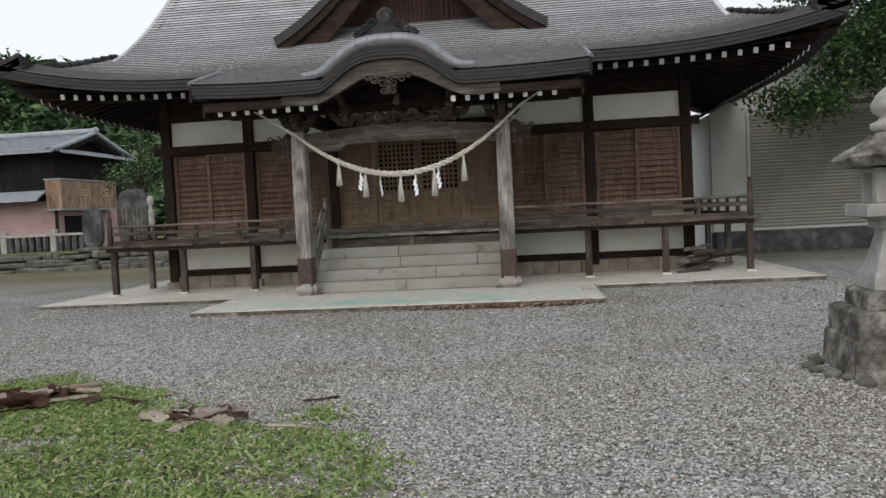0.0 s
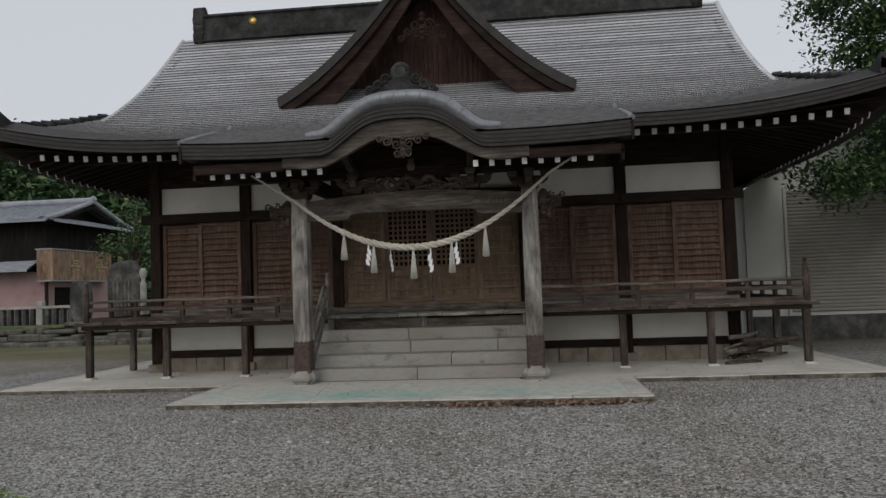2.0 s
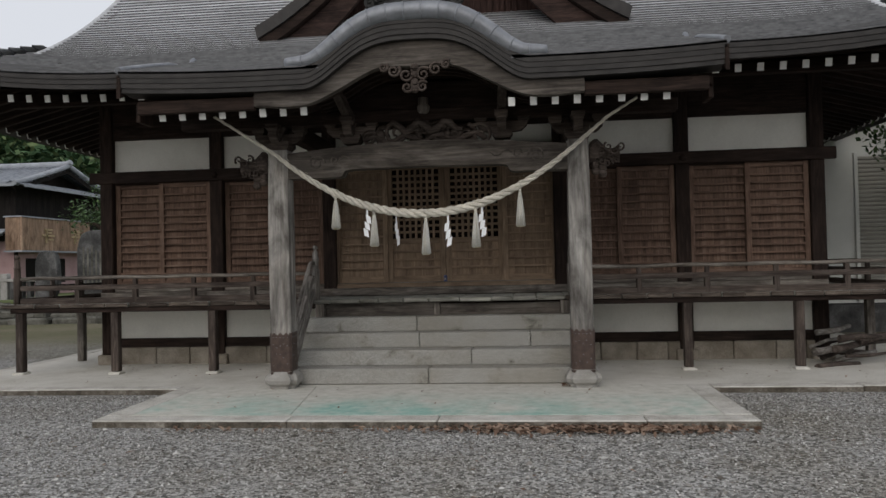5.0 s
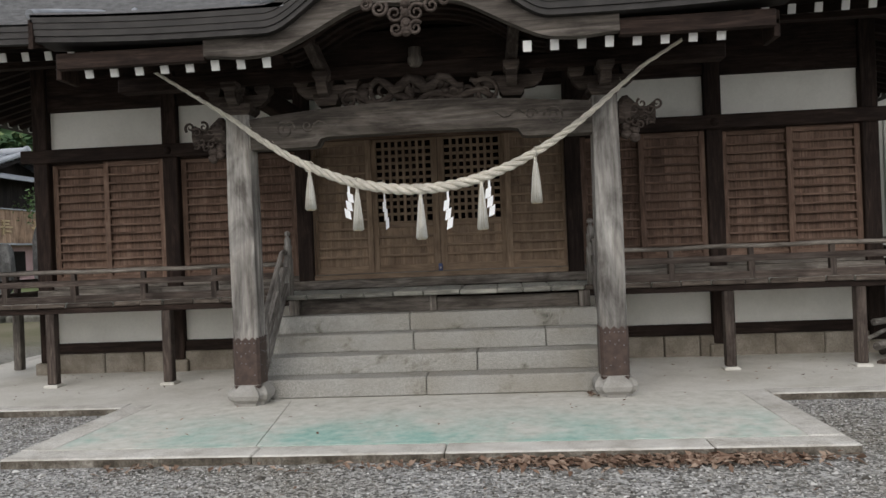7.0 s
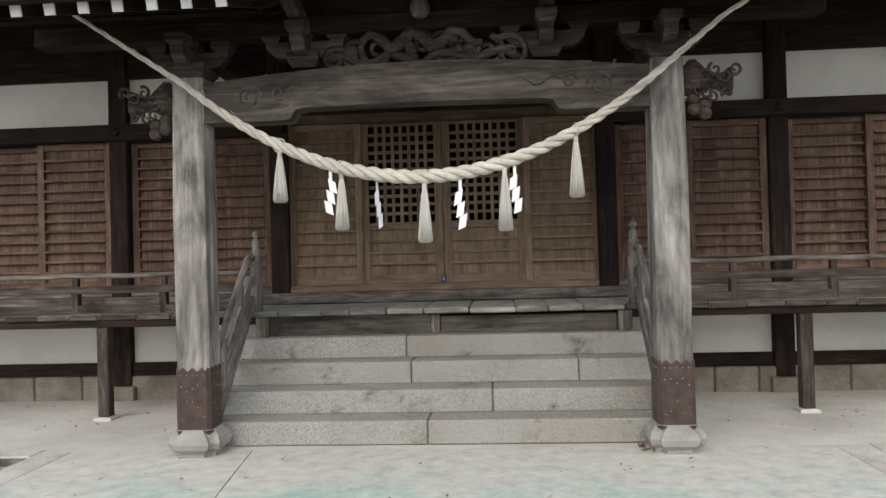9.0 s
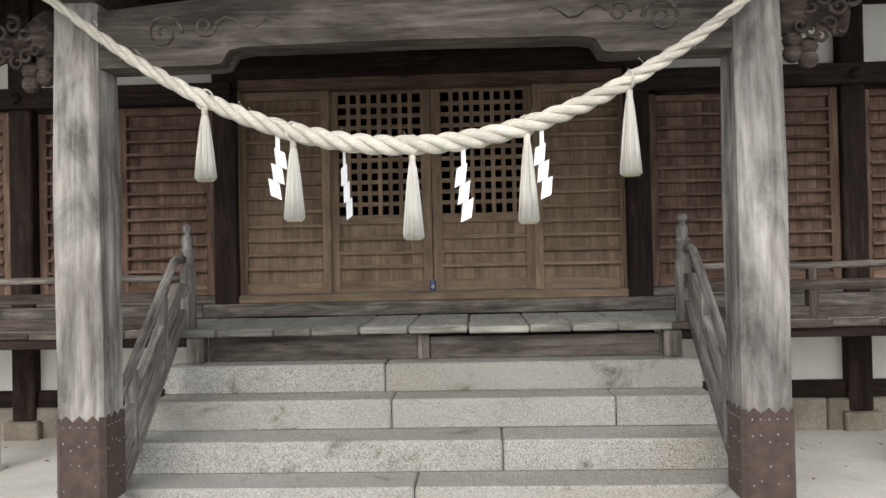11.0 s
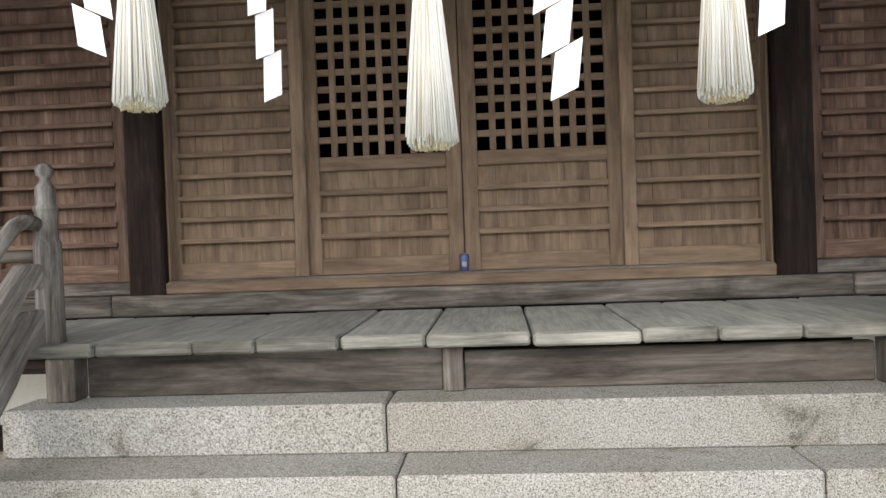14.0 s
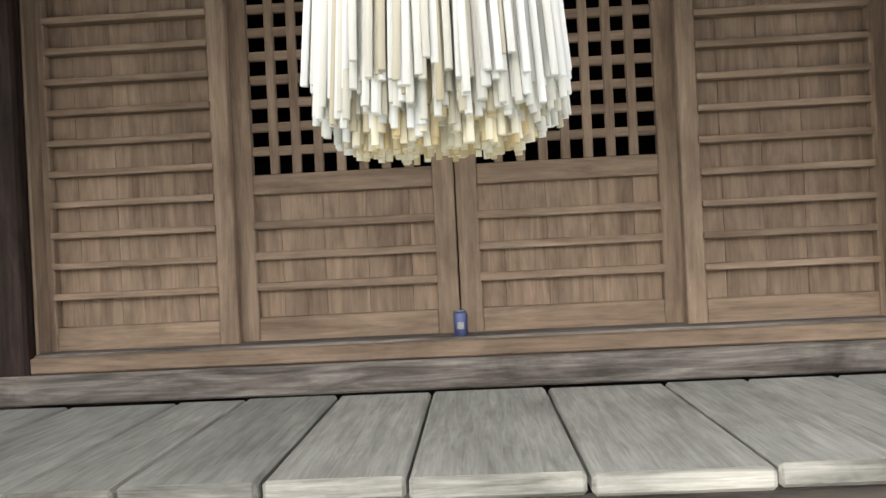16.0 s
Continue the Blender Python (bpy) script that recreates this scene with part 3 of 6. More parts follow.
def lattice_door(x0, x1, y):
    d = thing("lattice_door", "brown wooden door with an open square lattice above and slats below", "")
    d.parent = hall
    st, z0, z1, zm = 0.085, 1.327, 3.07, 1.945
    for a in (x0, x1 - st):
        bar("stile", d, door_z, a, a + st, y - 0.014, y + 0.03, z0, z1, 0.004)
    bar("rail", d, door_x, x0 + st, x1 - st, y - 0.012, y + 0.03, z0, z0 + 0.1, 0.004)
    bar("rail", d, door_x, x0 + st, x1 - st, y - 0.012, y + 0.03, z1 - 0.03, z1, 0.004)
    bar("rail", d, door_x, x0 + st, x1 - st, y - 0.012, y + 0.03, zm - 0.03, zm + 0.05, 0.004)
    boards(d, door_z, x0 + 0.01, x1 - 0.01, y + 0.024, z0 + 0.01, zm)
    for k in range(1, 4):
        z = z0 + 0.1 + (zm - 0.03 - z0 - 0.1) * k / 4
        bar("slat", d, door_x, x0 + st - 0.004, x1 - st + 0.004, y - 0.018, y + 0.03, z - 0.016, z + 0.016, 0.003)
    a, b, c, e = x0 + st, x1 - st, zm + 0.05, z1 - 0.03
    for k in range(1, 8):
        x = a + (b - a) * k / 8
        bar("lattice_bar", d, door_z, x - 0.018, x + 0.018, y - 0.004, y + 0.02, c, e, 0.003)
    for k in range(1, 11):
        z = c + (e - c) * k / 11
        bar("lattice_bar", d, door_x, a, b, y - 0.001, y + 0.022, z - 0.018, z + 0.018, 0.003)


lattice_door(-2.15, -1.265, WALL + 0.11)
lattice_door(-1.259, -0.38, WALL + 0.11)

plaque = thing("name_plaque", "dark wooden plaque hung over the doors", "plaque")
bm = B()
box(bm, -1.74, -0.74, 0, 0.04, 0, 0.34, 0.006)
bmesh.ops.transform(bm, matrix=pose(0, WALL - 0.2, 3.345, -14, 0, 0), verts=bm.verts[:])
part("panel", bm, aged_x, plaque)
for z in (0.0, 0.3):
    bm = B()
    box(bm, -1.78, -0.70, -0.02, 0.03, z, z + 0.045, 0.008)
    bmesh.ops.transform(bm, matrix=pose(0, WALL - 0.2, 3.345, -14, 0, 0), verts=bm.verts[:])
    part("frame", bm, dark_x, plaque)

for k_ in range(4):
    bm = B()
    box(bm, -1.62 + k_ * 0.21, -1.5 + k_ * 0.21, -0.004, 0.0, 0.09, 0.26, 0.0)
    bmesh.ops.transform(bm, matrix=pose(0, WALL - 0.2, 3.345, -14, 0, 0), verts=bm.verts[:])
    part("character", bm, black_inside, plaque)

# ---- veranda ----
veranda = thing("veranda", "raised veranda of weathered grey boards on dark posts", "veranda")
VL, VR = -7.55, 5.12
joints = [-2.73, -2.32, -2.06, -1.72, -1.376, -0.96, -0.535, -0.245, 0.07, 0.44]
x = joints[-1]
while x < VR - 0.45:
    x += random.uniform(0.26, 0.42)
    joints.append(x)
joints[-1] = VR
x = joints[0]
left = []
while x > VL + 0.45:
    x -= random.uniform(0.26, 0.42)
    left.append(x)
left[-1] = VL
joints = left[::-1] + joints
for a, b in zip(joints, joints[1:]):
    f = EDGE + random.uniform(-0.015, 0.015)
    mid = -3.0 < (a + b) / 2 < 0.6
    bm = B()
    box(bm, a + random.uniform(0.002, 0.006), b - random.uniform(0.002, 0.006), f, WALL - 0.116, DECK - 0.055 + random.uniform(-0.004, 0.002), DECK + random.uniform(-0.004, 0.004), 0.01)
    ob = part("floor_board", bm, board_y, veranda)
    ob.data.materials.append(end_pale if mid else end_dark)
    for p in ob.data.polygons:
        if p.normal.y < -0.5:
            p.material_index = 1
for x0, x1 in ((VL, COLS[0] - 0.1), (COLS[-1] + 0.1, VR)):
    y = WALL - 0.11
    while y < BACK:
        w = random.uniform(0.26, 0.4)
        bar("floor_board", veranda, board_x, x0, x1, y + 0.003, y + w - 0.003, DECK - 0.055, DECK + random.uniform(-0.003, 0.003), 0.008)
        y += w
for a, b in ((VL + 0.12, -2.95), (0.5, VR - 0.12)):
    bar("edge_beam", veranda, dark_x, a, b, 13.53, 13.64, 1.02, DECK - 0.058, 0.006)
for x in (VL + 0.16, VR - 0.16):
    bar("side_beam", veranda, dark_y, x - 0.055, x + 0.055, 13.645, BACK, 1.02, DECK - 0.06, 0.006)
vx = (-7.3, -5.86, -4.43, 2.02, 3.42, 4.92)
for x in vx:
    bar("support_post", veranda, aged_z, x - 0.055, x + 0.055, 13.53, 13.64, SLAB + 0.03, 1.019, 0.008)
    bm = B()
    lathe(bm, [(0.085, 0), (0.085, 0.02), (0.07, 0.032)], (x, 13.585, SLAB - 0.004), 4, True)
    part("footing", bm, concrete, veranda)
for x in (-7.3, 4.92):
    for y in (15.1, 16.8, 18.6, 20.3):
        bar("support_post", veranda, sill_z, x - 0.055, x + 0.055, y - 0.055, y + 0.055, SLAB - 0.004, 1.019, 0.008)
for x in (-2.88, 0.44):
    bar("support_post", veranda, sill_z, x - 0.06, x + 0.06, 13.5, 13.62, 0.904, DECK - 0.06, 0.008)
bar("support_post", veranda, sill_z, -1.315, -1.235, 13.56, 13.66, 0.904, DECK - 0.06, 0.006)
bar("skirt_board", veranda, beam_x, -2.815, -1.318, 13.6, 13.65, 0.904, 1.083, 0.006, "weathered board with purple-brown knots")
bar("skirt_board", veranda, beam_x, -1.232, 0.375, 13.6, 13.65, 0.904, 1.06, 0.006, "weathered board with purple-brown knots")
bar("under_beam", veranda, dark_x, -2.8, 0.36, 13.75, 13.87, 0.904, DECK - 0.06, 0.006)

# ---- railing ----
RY = 13.6
railing = thing("veranda_railing", "weathered wooden railing with three rails and capped corner posts", "railing")


def capped_post(x, y, z0, z1, r=0.055):
    bm = B()
    h = z1 - z0
    lathe(bm, [(r, 0), (r, h - 0.33), (r * 0.82, h - 0.315), (r * 0.82, h - 0.2), (r * 0.9, h - 0.195), (r * 0.9, h - 0.18), (r * 0.72, h - 0.17), (r * 0.72, h - 0.1), (r * 0.4, h - 0.075), (r * 0.36, h - 0.06), (r * 0.62, h - 0.05), (r * 0.66, h - 0.025), (r * 0.45, h - 0.005), (r * 0.1, h)], (x, y, z0), 14)
    return part("newel_post", bm, grey_z if y < RY else aged_z, railing, "silvered turned post with a capped top")


for x, y in ((-7.36, RY), (4.95, RY), (-7.36, BACK), (4.95, BACK)):
    capped_post(x, y, DECK - 0.01, 1.86)
for x in (-2.945, 0.535):
    capped_post(x, RY - 0.03, DECK - 0.01, 1.89)


def rails(p, q, posts):
    p, q = Vector(p), Vector(q)
    flat = abs(q.y - p.y) < 0.01
    wood_m = sill_x if flat else sill_y
    bm = B()
    n = 14
    tube(bm, [p.lerp(q, i / n) + Vector((0, 0, 1.51 + 0.006 * math.sin(i * 1.7))) for i in range(n + 1)], 0.026, 8)
    part("top_rail", bm, wood_m, railing)
    for z, h, w in ((1.375, 0.036, 0.03), (1.185, 0.045, 0.035)):
        if flat:
            bar("lower_rail", railing, aged_x, p.x, q.x, p.y - w, p.y + w, z - h, z + h, 0.006)
        else:
            bar("lower_rail", railing, aged_y, p.x - w, p.x + w, p.y, q.y, z - h, z + h, 0.006)
    for i in range(1, posts):
        c = p.lerp(q, i / posts)
        bar("baluster", railing, aged_z, c.x - 0.035, c.x + 0.035, c.y - 0.036, c.y + 0.036, DECK, 1.342, 0.005)
        bar("rail_strut", railing, aged_z, c.x - 0.028, c.x + 0.028, c.y - 0.028, c.y + 0.028, 1.405, 1.49, 0.005)


rails((-7.3, RY, 0), (-2.985, RY, 0), 5)
rails((0.545, RY, 0), (4.9, RY, 0), 5)
rails((-7.36, RY + 0.05, 0), (-7.36, BACK, 0), 9)
rails((4.95, RY + 0.05, 0), (4.95, BACK, 0), 9)


def stair_rail(x):
    """Sloping hand rails beside the steps, bent level where they meet the newel."""
    r = thing("stair_railing", "silvered wooden stair railing with bent hand rail", "railing", "stair railings")
    s = math.tan(radians(43))
    y0, y1, ye = 13.53, 13.38, 12.49
    bm = B()
    pts = [(x, y0, 1.64), (x, y1 + 0.06, 1.645), (x, y1, 1.625), (x, y1 - 0.07, 1.57)]
    pts += [(x, y1 - 0.07 - k * (y1 - 0.07 - ye) / 6, 1.57 - s * k * (y1 - 0.07 - ye) / 6) for k in range(1, 7)]
    tube(bm, pts, 0.03, 10)
    part("hand_rail", bm, grey_slope, r)
    for top, h, name in ((1.475, 0.1, "middle_rail"), (1.29, 0.15, "bottom_rail")):
        bm = B()
        a = [(y0, top), (y1 + 0.02, top), (y1 - 0.08, top - 0.09), (ye, top - 0.09 - s * (y1 - 0.08 - ye))]
        low = [(ye, a[-1][1] - h * 1.35), (y1 - 0.06, top - 0.08 - h * 1.35), (y1 + 0.03, top - h), (y0, top - h)]
        slab(bm, a + low, x - 0.028, x + 0.028, "x")
        bmesh.ops.bevel(bm, geom=bm.edges[:], offset=0.008, segments=1, affect="EDGES")
        part(name, bm, grey_slope, r)
    for k, y in enumerate((13.15, 12.7)):
        bm = B()
        zt = 1.57 - s * (y1 - 0.07 - y)
        box(bm, x - 0.03, x + 0.03, y - 0.035, y + 0.035, zt - 0.5, zt - 0.02, 0.005)
        part("strut", bm, grey_z, r)
    return r


stair_rail(-2.965)
stair_rail(0.555)

# ---- porch ----
porch = thing("porch", "weathered timber porch with carved beam, bracket blocks and undulating roof", "porch")
for x in POSTS:
    p = thing("porch_post", "thick silvered timber post with brown copper sleeve", "")
    p.parent = porch
    w = 0.125
    bm = B()
    lathe(bm, [(w, 0.62), (w, 2.0), (w - 0.006, 3.0)], (x, POST_Y, 0), 4, True)
    bmesh.ops.bevel(bm, geom=[e for e in bm.edges if abs(e.verts[0].co.z - e.verts[1].co.z) > 0.1], offset=0.022, segments=1, affect="EDGES")
    part("shaft", bm, post_z, p)
    bm = B()
    w2 = w + 0.007
    c = 0.024
    n = 6
    for k in range(4):
        m_ = Matrix.Translation((x, POST_Y, 0)) @ Matrix.Rotation(k * math.pi / 2, 4, "Z")
        top = []
        for i in range(n + 1):
            u = -w2 + c + (2 * w2 - 2 * c) * i / n
            top.append((u, 0.80 + (0.022 if i % 2 else -0.012)))
        outline = [(-w2 + c, 0.33)] + [(w2 - c, 0.33)] + top[::-1]
        vs0 = len(bm.verts)
        slab(bm, outline, -w2 - 0.002, -w2 + 0.006)
        bm.verts.ensure_lookup_table()
        bmesh.ops.transform(bm, matrix=m_, verts=bm.verts[vs0:])
        vs0 = len(bm.verts)
        a = (-w2 + c, -w2 - 0.002)
        b = (-w2 - 0.002, -w2 + c)
        vv = [bm.verts.new((q[0], q[1], z)) for z in (0.33, 0.815) for q in (a, b)]
        bm.faces.new((vv[0], vv[1], vv[3], vv[2]))
        bm.verts.ensure_lookup_table()
        bmesh.ops.transform(bm, matrix=m_, verts=bm.verts[vs0:])
    lathe(bm, [(w - 0.004, 0.32), (w - 0.004, 0.7)], (x, POST_Y, 0), 4, True)
    part("copper_sleeve", bm, sleeve_metal, p, "brown copper sleeve with a scalloped top edge")
    bm = B()
    for k in range(4):
        for u in (-0.085, -0.045, 0.0, 0.04, 0.085):
            for z in (0.765, 0.69 + random.uniform(-0.05, 0.0), 0.5 + random.uniform(-0.08, 0.08)):
                v0 = len(bm.verts)
                bmesh.ops.create_icosphere(bm, subdivisions=1, radius=0.0055)
                bm.verts.ensure_lookup_table()
                bmesh.ops.transform(bm, matrix=Matrix.Translation((x, POST_Y, 0)) @ Matrix.Rotation(k * math.pi / 2, 4, "Z") @ Matrix.Translation((u, -w2 - 0.003, z)), verts=bm.verts[v0:])
    tagged(part("sleeve_studs", bm, rim_metal, p), kind="stuff")
    bm = B()
    lathe(bm, [(0.15, 0), (0.15, 0.025), (0.185, 0.06), (0.2, 0.11), (0.185, 0.16), (0.145, 0.205), (0.14, 0.21)], (x, POST_Y, SLAB - 0.004), 4, True)
    bmesh.ops.bevel(bm, geom=[e for e in bm.edges if abs(e.verts[0].co.z - e.verts[1].co.z) > 0.01], offset=0.06, segments=3, affect="EDGES")
    part("base_stone", bm, base_granite, p, "rounded granite base stone")

# the cambered beam between the posts, with hollowed ends
xa, xb = POSTS[0] + 0.115, POSTS[1] - 0.115
outline = [(xa, 2.655)]
for u, z in ((0.185, 2.655), (0.2, 2.665), (0.212, 2.73), (0.235, 2.745), (0.5, 2.755), (0.765, 2.745), (0.788, 2.73), (0.8, 2.665), (0.815, 2.655), (1.0, 2.655)):
    outline.append((xa + (xb - xa) * u, z))
for i in range(0, 13):
    u = 1 - i / 12
    outline.append((xa + (xb - xa) * u, 2.955 + 0.1 * math.sin(math.pi * u)))
bm = B()
slab(bm, outline, POST_Y - 0.1, POST_Y + 0.1)
part("carved_beam", bm, beam_x, porch, "cambered silvered beam with carved scroll ends")


def spiral(bm, cx, cz, y, r0, turns, sgn, tk, start=0.0, up=1.0):
    pts, rad = [], []
    n = int(18 * turns)
    for i in range(n + 1):
        a = start + sgn * 2 * math.pi * turns * i / n
        r = r0 * (1 - 0.82 * i / n)
        pts.append((cx + r * math.cos(a), y, cz + up * r * math.sin(a)))
        rad.append(tk * (1 - 0.45 * i / n))
    tube(bm, pts, rad, 6)


for s, x in ((1, xa + 0.36), (-1, xb - 0.36)):
    bm = B()
    spiral(bm, x, 2.83, POST_Y - 0.102, 0.1, 1.6, s, 0.012, math.pi if s < 0 else 0)
    spiral(bm, x + s * 0.22, 2.86, POST_Y - 0.102, 0.06, 1.3, -s, 0.01)
    tube(bm, [(x + s * (0.28 + 0.05 * k), POST_Y - 0.102, 2.87 + 0.035 * math.sin(k * 1.3)) for k in range(8)], [0.01 * (1 - k / 9) for k in range(8)], 6)
    part("beam_scroll", bm, beam_x, porch)
# carved noses outside the posts
for s, x in ((-1, POSTS[0]), (1, POSTS[1])):
    bm = B()
    yb = POST_Y
    rows = []
    for k in range(8):
        u = k / 7
        r = 0.1 + 0.035 * math.sin(u * 7) - 0.02 * u
        cxk, czk = x + s * (0.13 + 0.34 * u), 2.84 + 0.02 * math.sin(u * 5)
        rows.append([(cxk, yb + r * math.cos(a), czk + r * 1.05 * math.sin(a) * (1 + 0.12 * math.cos(3 * a + k))) for a in [2 * math.pi * q / 12 for q in range(12)]])
    loft(bm, rows, True)
    for k in range(5):
        spiral(bm, x + s * (0.2 + 0.07 * k), 2.9 - 0.05 * (k % 2), yb - 0.11, 0.05, 1.2, s, 0.014, k)
        spiral(bm, x + s * (0.22 + 0.05 * k), 2.76 - 0.03 * (k % 3), yb - 0.1, 0.04, 1.1, -s, 0.012, k)
    for k in range(4):
        v0 = len(bm.verts)
        bmesh.ops.create_icosphere(bm, subdivisions=2, radius=0.05)
        bm.verts.ensure_lookup_table()
        bmesh.ops.transform(bm, matrix=Matrix.Translation((x + s * (0.2 + 0.08 * (k % 2)), yb - 0.04, 2.7 - 0.035 * k)), verts=bm.verts[v0:])
    part("carved_nose", bm, aged_x, porch, "carved weathered beam nose")


def bracket(x, y, z, material, w=0.2, label="stepped bracket block with arms"):
    b = thing("bracket_set", label, "")
    b.parent = porch
    bm = B()
    lathe(bm, [(w * 0.36, 0), (w * 0.5, 0.05), (w * 0.5, 0.11)], (x, y, z), 4, True)
    part("block", bm, material, b)
    for ax in (0, 1):
        bm = B()
        o = []
        L = 0.3
        for u, h in ((-1, 0.02), (-0.97, -0.03), (-0.75, -0.09), (-0.5, -0.1), (0.5, -0.1), (0.75, -0.09), (0.97, -0.03), (1, 0.02)):
            o.append((u * L, h))
        if ax == 0:
            slab(bm, [(x + a, z + 0.18 + h) for a, h in o], y - 0.05, y + 0.05, "y")
        else:
            slab(bm, [(y + a, z + 0.18 + h) for a, h in o], x - 0.05, x + 0.05, "x")
        part("arm", bm, material, b)
    for dx, dy in ((-0.25, 0), (0.25, 0), (0, -0.25), (0, 0)):
        bm = B()
        lathe(bm, [(0.05, 0), (0.075, 0.035), (0.075, 0.085)], (x + dx, y + dy, z + 0.2), 4, True)
        part("small_block", bm, material, b)


for x in POSTS:
    bracket(x, POST_Y, 3.0, aged_x, 0.3)
for x in (-2.1, -0.3):
    bracket(x, POST_Y, 3.05, aged_x, 0.24)
    bm = B()
    box(bm, -0.05, 0.05, 0, 0.75, -0.06, 0.06, 0.008)
    bmesh.ops.transform(bm, matrix=pose(x + (0.04 if x > XC else -0.04), POST_Y - 0.75, 3.62, -24, 0, 4 if x > XC else -4), verts=bm.verts[:])
    part("strut", bm, aged_y, porch)
# carved frog-leg panel in the middle
bm = B()
for k in range(9):
    u = -1 + 2 * k / 8
    spiral(bm, -1.21 + u * 0.66, 3.15 + 0.05 * math.cos(u * 3), POST_Y - 0.06 + 0.02 * (k % 2), 0.1 + 0.02 * (k % 3), 1.4, 1 if u < 0 else -1, 0.026, k * 1.1)
tube(bm, [(-1.21 + 0.72 * (i / 12 * 2 - 1), POST_Y - 0.05, 3.09 + 0.05 * math.sin(i * 1.9)) for i in range(13)], 0.035, 8)
tube(bm, [(-1.21 + 0.45 * (i / 12 * 2 - 1), POST_Y - 0.08, 3.22 + 0.06 * math.sin(i * 1.5)) for i in range(13)], [0.03 + 0.022 * math.sin(math.pi * i / 12) for i in range(13)], 8)
for k in range(10):
    v0 = len(bm.verts)
    bmesh.ops.create_icosphere(bm, subdivisions=2, radius=random.uniform(0.035, 0.06))
    bm.verts.ensure_lookup_table()
    bmesh.ops.transform(bm, matrix=Matrix.Translation((-1.21 + random.uniform(-0.6, 0.6), POST_Y - 0.06, 3.14 + random.uniform(-0.05, 0.1))), verts=bm.verts[v0:])
part("wave_carving", bm, aged_x, porch, "openwork wave carving in weathered wood")
bar("purlin", porch, dark_x, -4.2, 1.7, POST_Y - 0.09, POST_Y + 0.09, 3.29, 3.43, 0.008)
bar("upper_beam", porch, dark_x, -2.15, -0.25, POST_Y - 0.06, POST_Y + 0.1, 3.43, 3.75, 0.008)
bm = B()
lathe(bm, [(0.045, 0), (0.07, 0.03), (0.075, 0.08), (0.06, 0.1), (0.06, 0.18)], (-1.21, POST_Y - 0.16, 3.36), 12)
part("hanging_block", bm, sill_z, porch)
bar("tie_beam", porch, dark_y, POSTS[0] - 0.08, POSTS[0] + 0.08, POST_Y + 0.14, WALL - 0.1, 3.22, 3.44, 0.01)
bar("tie_beam", porch, dark_y, POSTS[1] - 0.08, POSTS[1] + 0.08, POST_Y + 0.14, WALL - 0.1, 3.22, 3.44, 0.01)

# ---- roof ----
HX, VX = 7.5, 5.95                            # half width at the eaves and at the verges
EAVE, RIDGE = 12.42, 17.22
PEAVE, PHX = 11.08, 3.185                     # porch eave and its half width
DEPTH = RIDGE - EAVE


def climb(d):
    """Height of the roof over the eave at d metres in: a hollow curve, steeper towards the ridge."""
    return 0.404 * d + 0.06 * d * d


def lift(u):
    u = max(0.0, (u - 3.5) / 4.0)
    return 0.5 * u ** 2.3


def roof_z(x, d):
    k = max(0.0, 1 - d / 3.2)
    return 4.10 + climb(d) + lift(abs(x - XC)) * k * k


def porch_z(x, y):
    u = (y - PEAVE) / (EAVE - PEAVE)
    e = 0.05 * max(0.0, (abs(x - XC) - 1.6) / 1.57) ** 2 * (1 - u)
    return 3.69 + 0.455 * u + 0.02 * u * (1 - u) + e


roof = thing("main_roof", "sweeping grey sheet-copper roof laid in thin level courses", "roof", kind="structure")
COURSE = 0.105


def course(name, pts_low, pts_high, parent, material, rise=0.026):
    """One course of the covering: its sheet with a small step at the lower edge, coloured dark like a shadow gap."""
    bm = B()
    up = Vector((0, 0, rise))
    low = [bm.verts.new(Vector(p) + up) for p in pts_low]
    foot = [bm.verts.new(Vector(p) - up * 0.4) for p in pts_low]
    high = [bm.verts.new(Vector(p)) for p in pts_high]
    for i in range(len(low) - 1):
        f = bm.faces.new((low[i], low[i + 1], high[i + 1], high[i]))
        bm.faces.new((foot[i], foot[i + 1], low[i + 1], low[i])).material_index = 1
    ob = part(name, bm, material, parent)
    ob.data.materials.append(lip_shade)
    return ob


def half_at(d):
    return HX - d if d < HX - VX else VX


def front_row(d, n=44):
    h = half_at(d)
    # spacing finer near the ends, where the eaves sweep up
    us = [math.sin((i / n - 0.5) * math.pi) * 0.5 + 0.5 for i in range(n + 1)]
    return [(XC - h + 2 * h * u, EAVE + d, roof_z(XC - h + 2 * h * u, d)) for u in us]


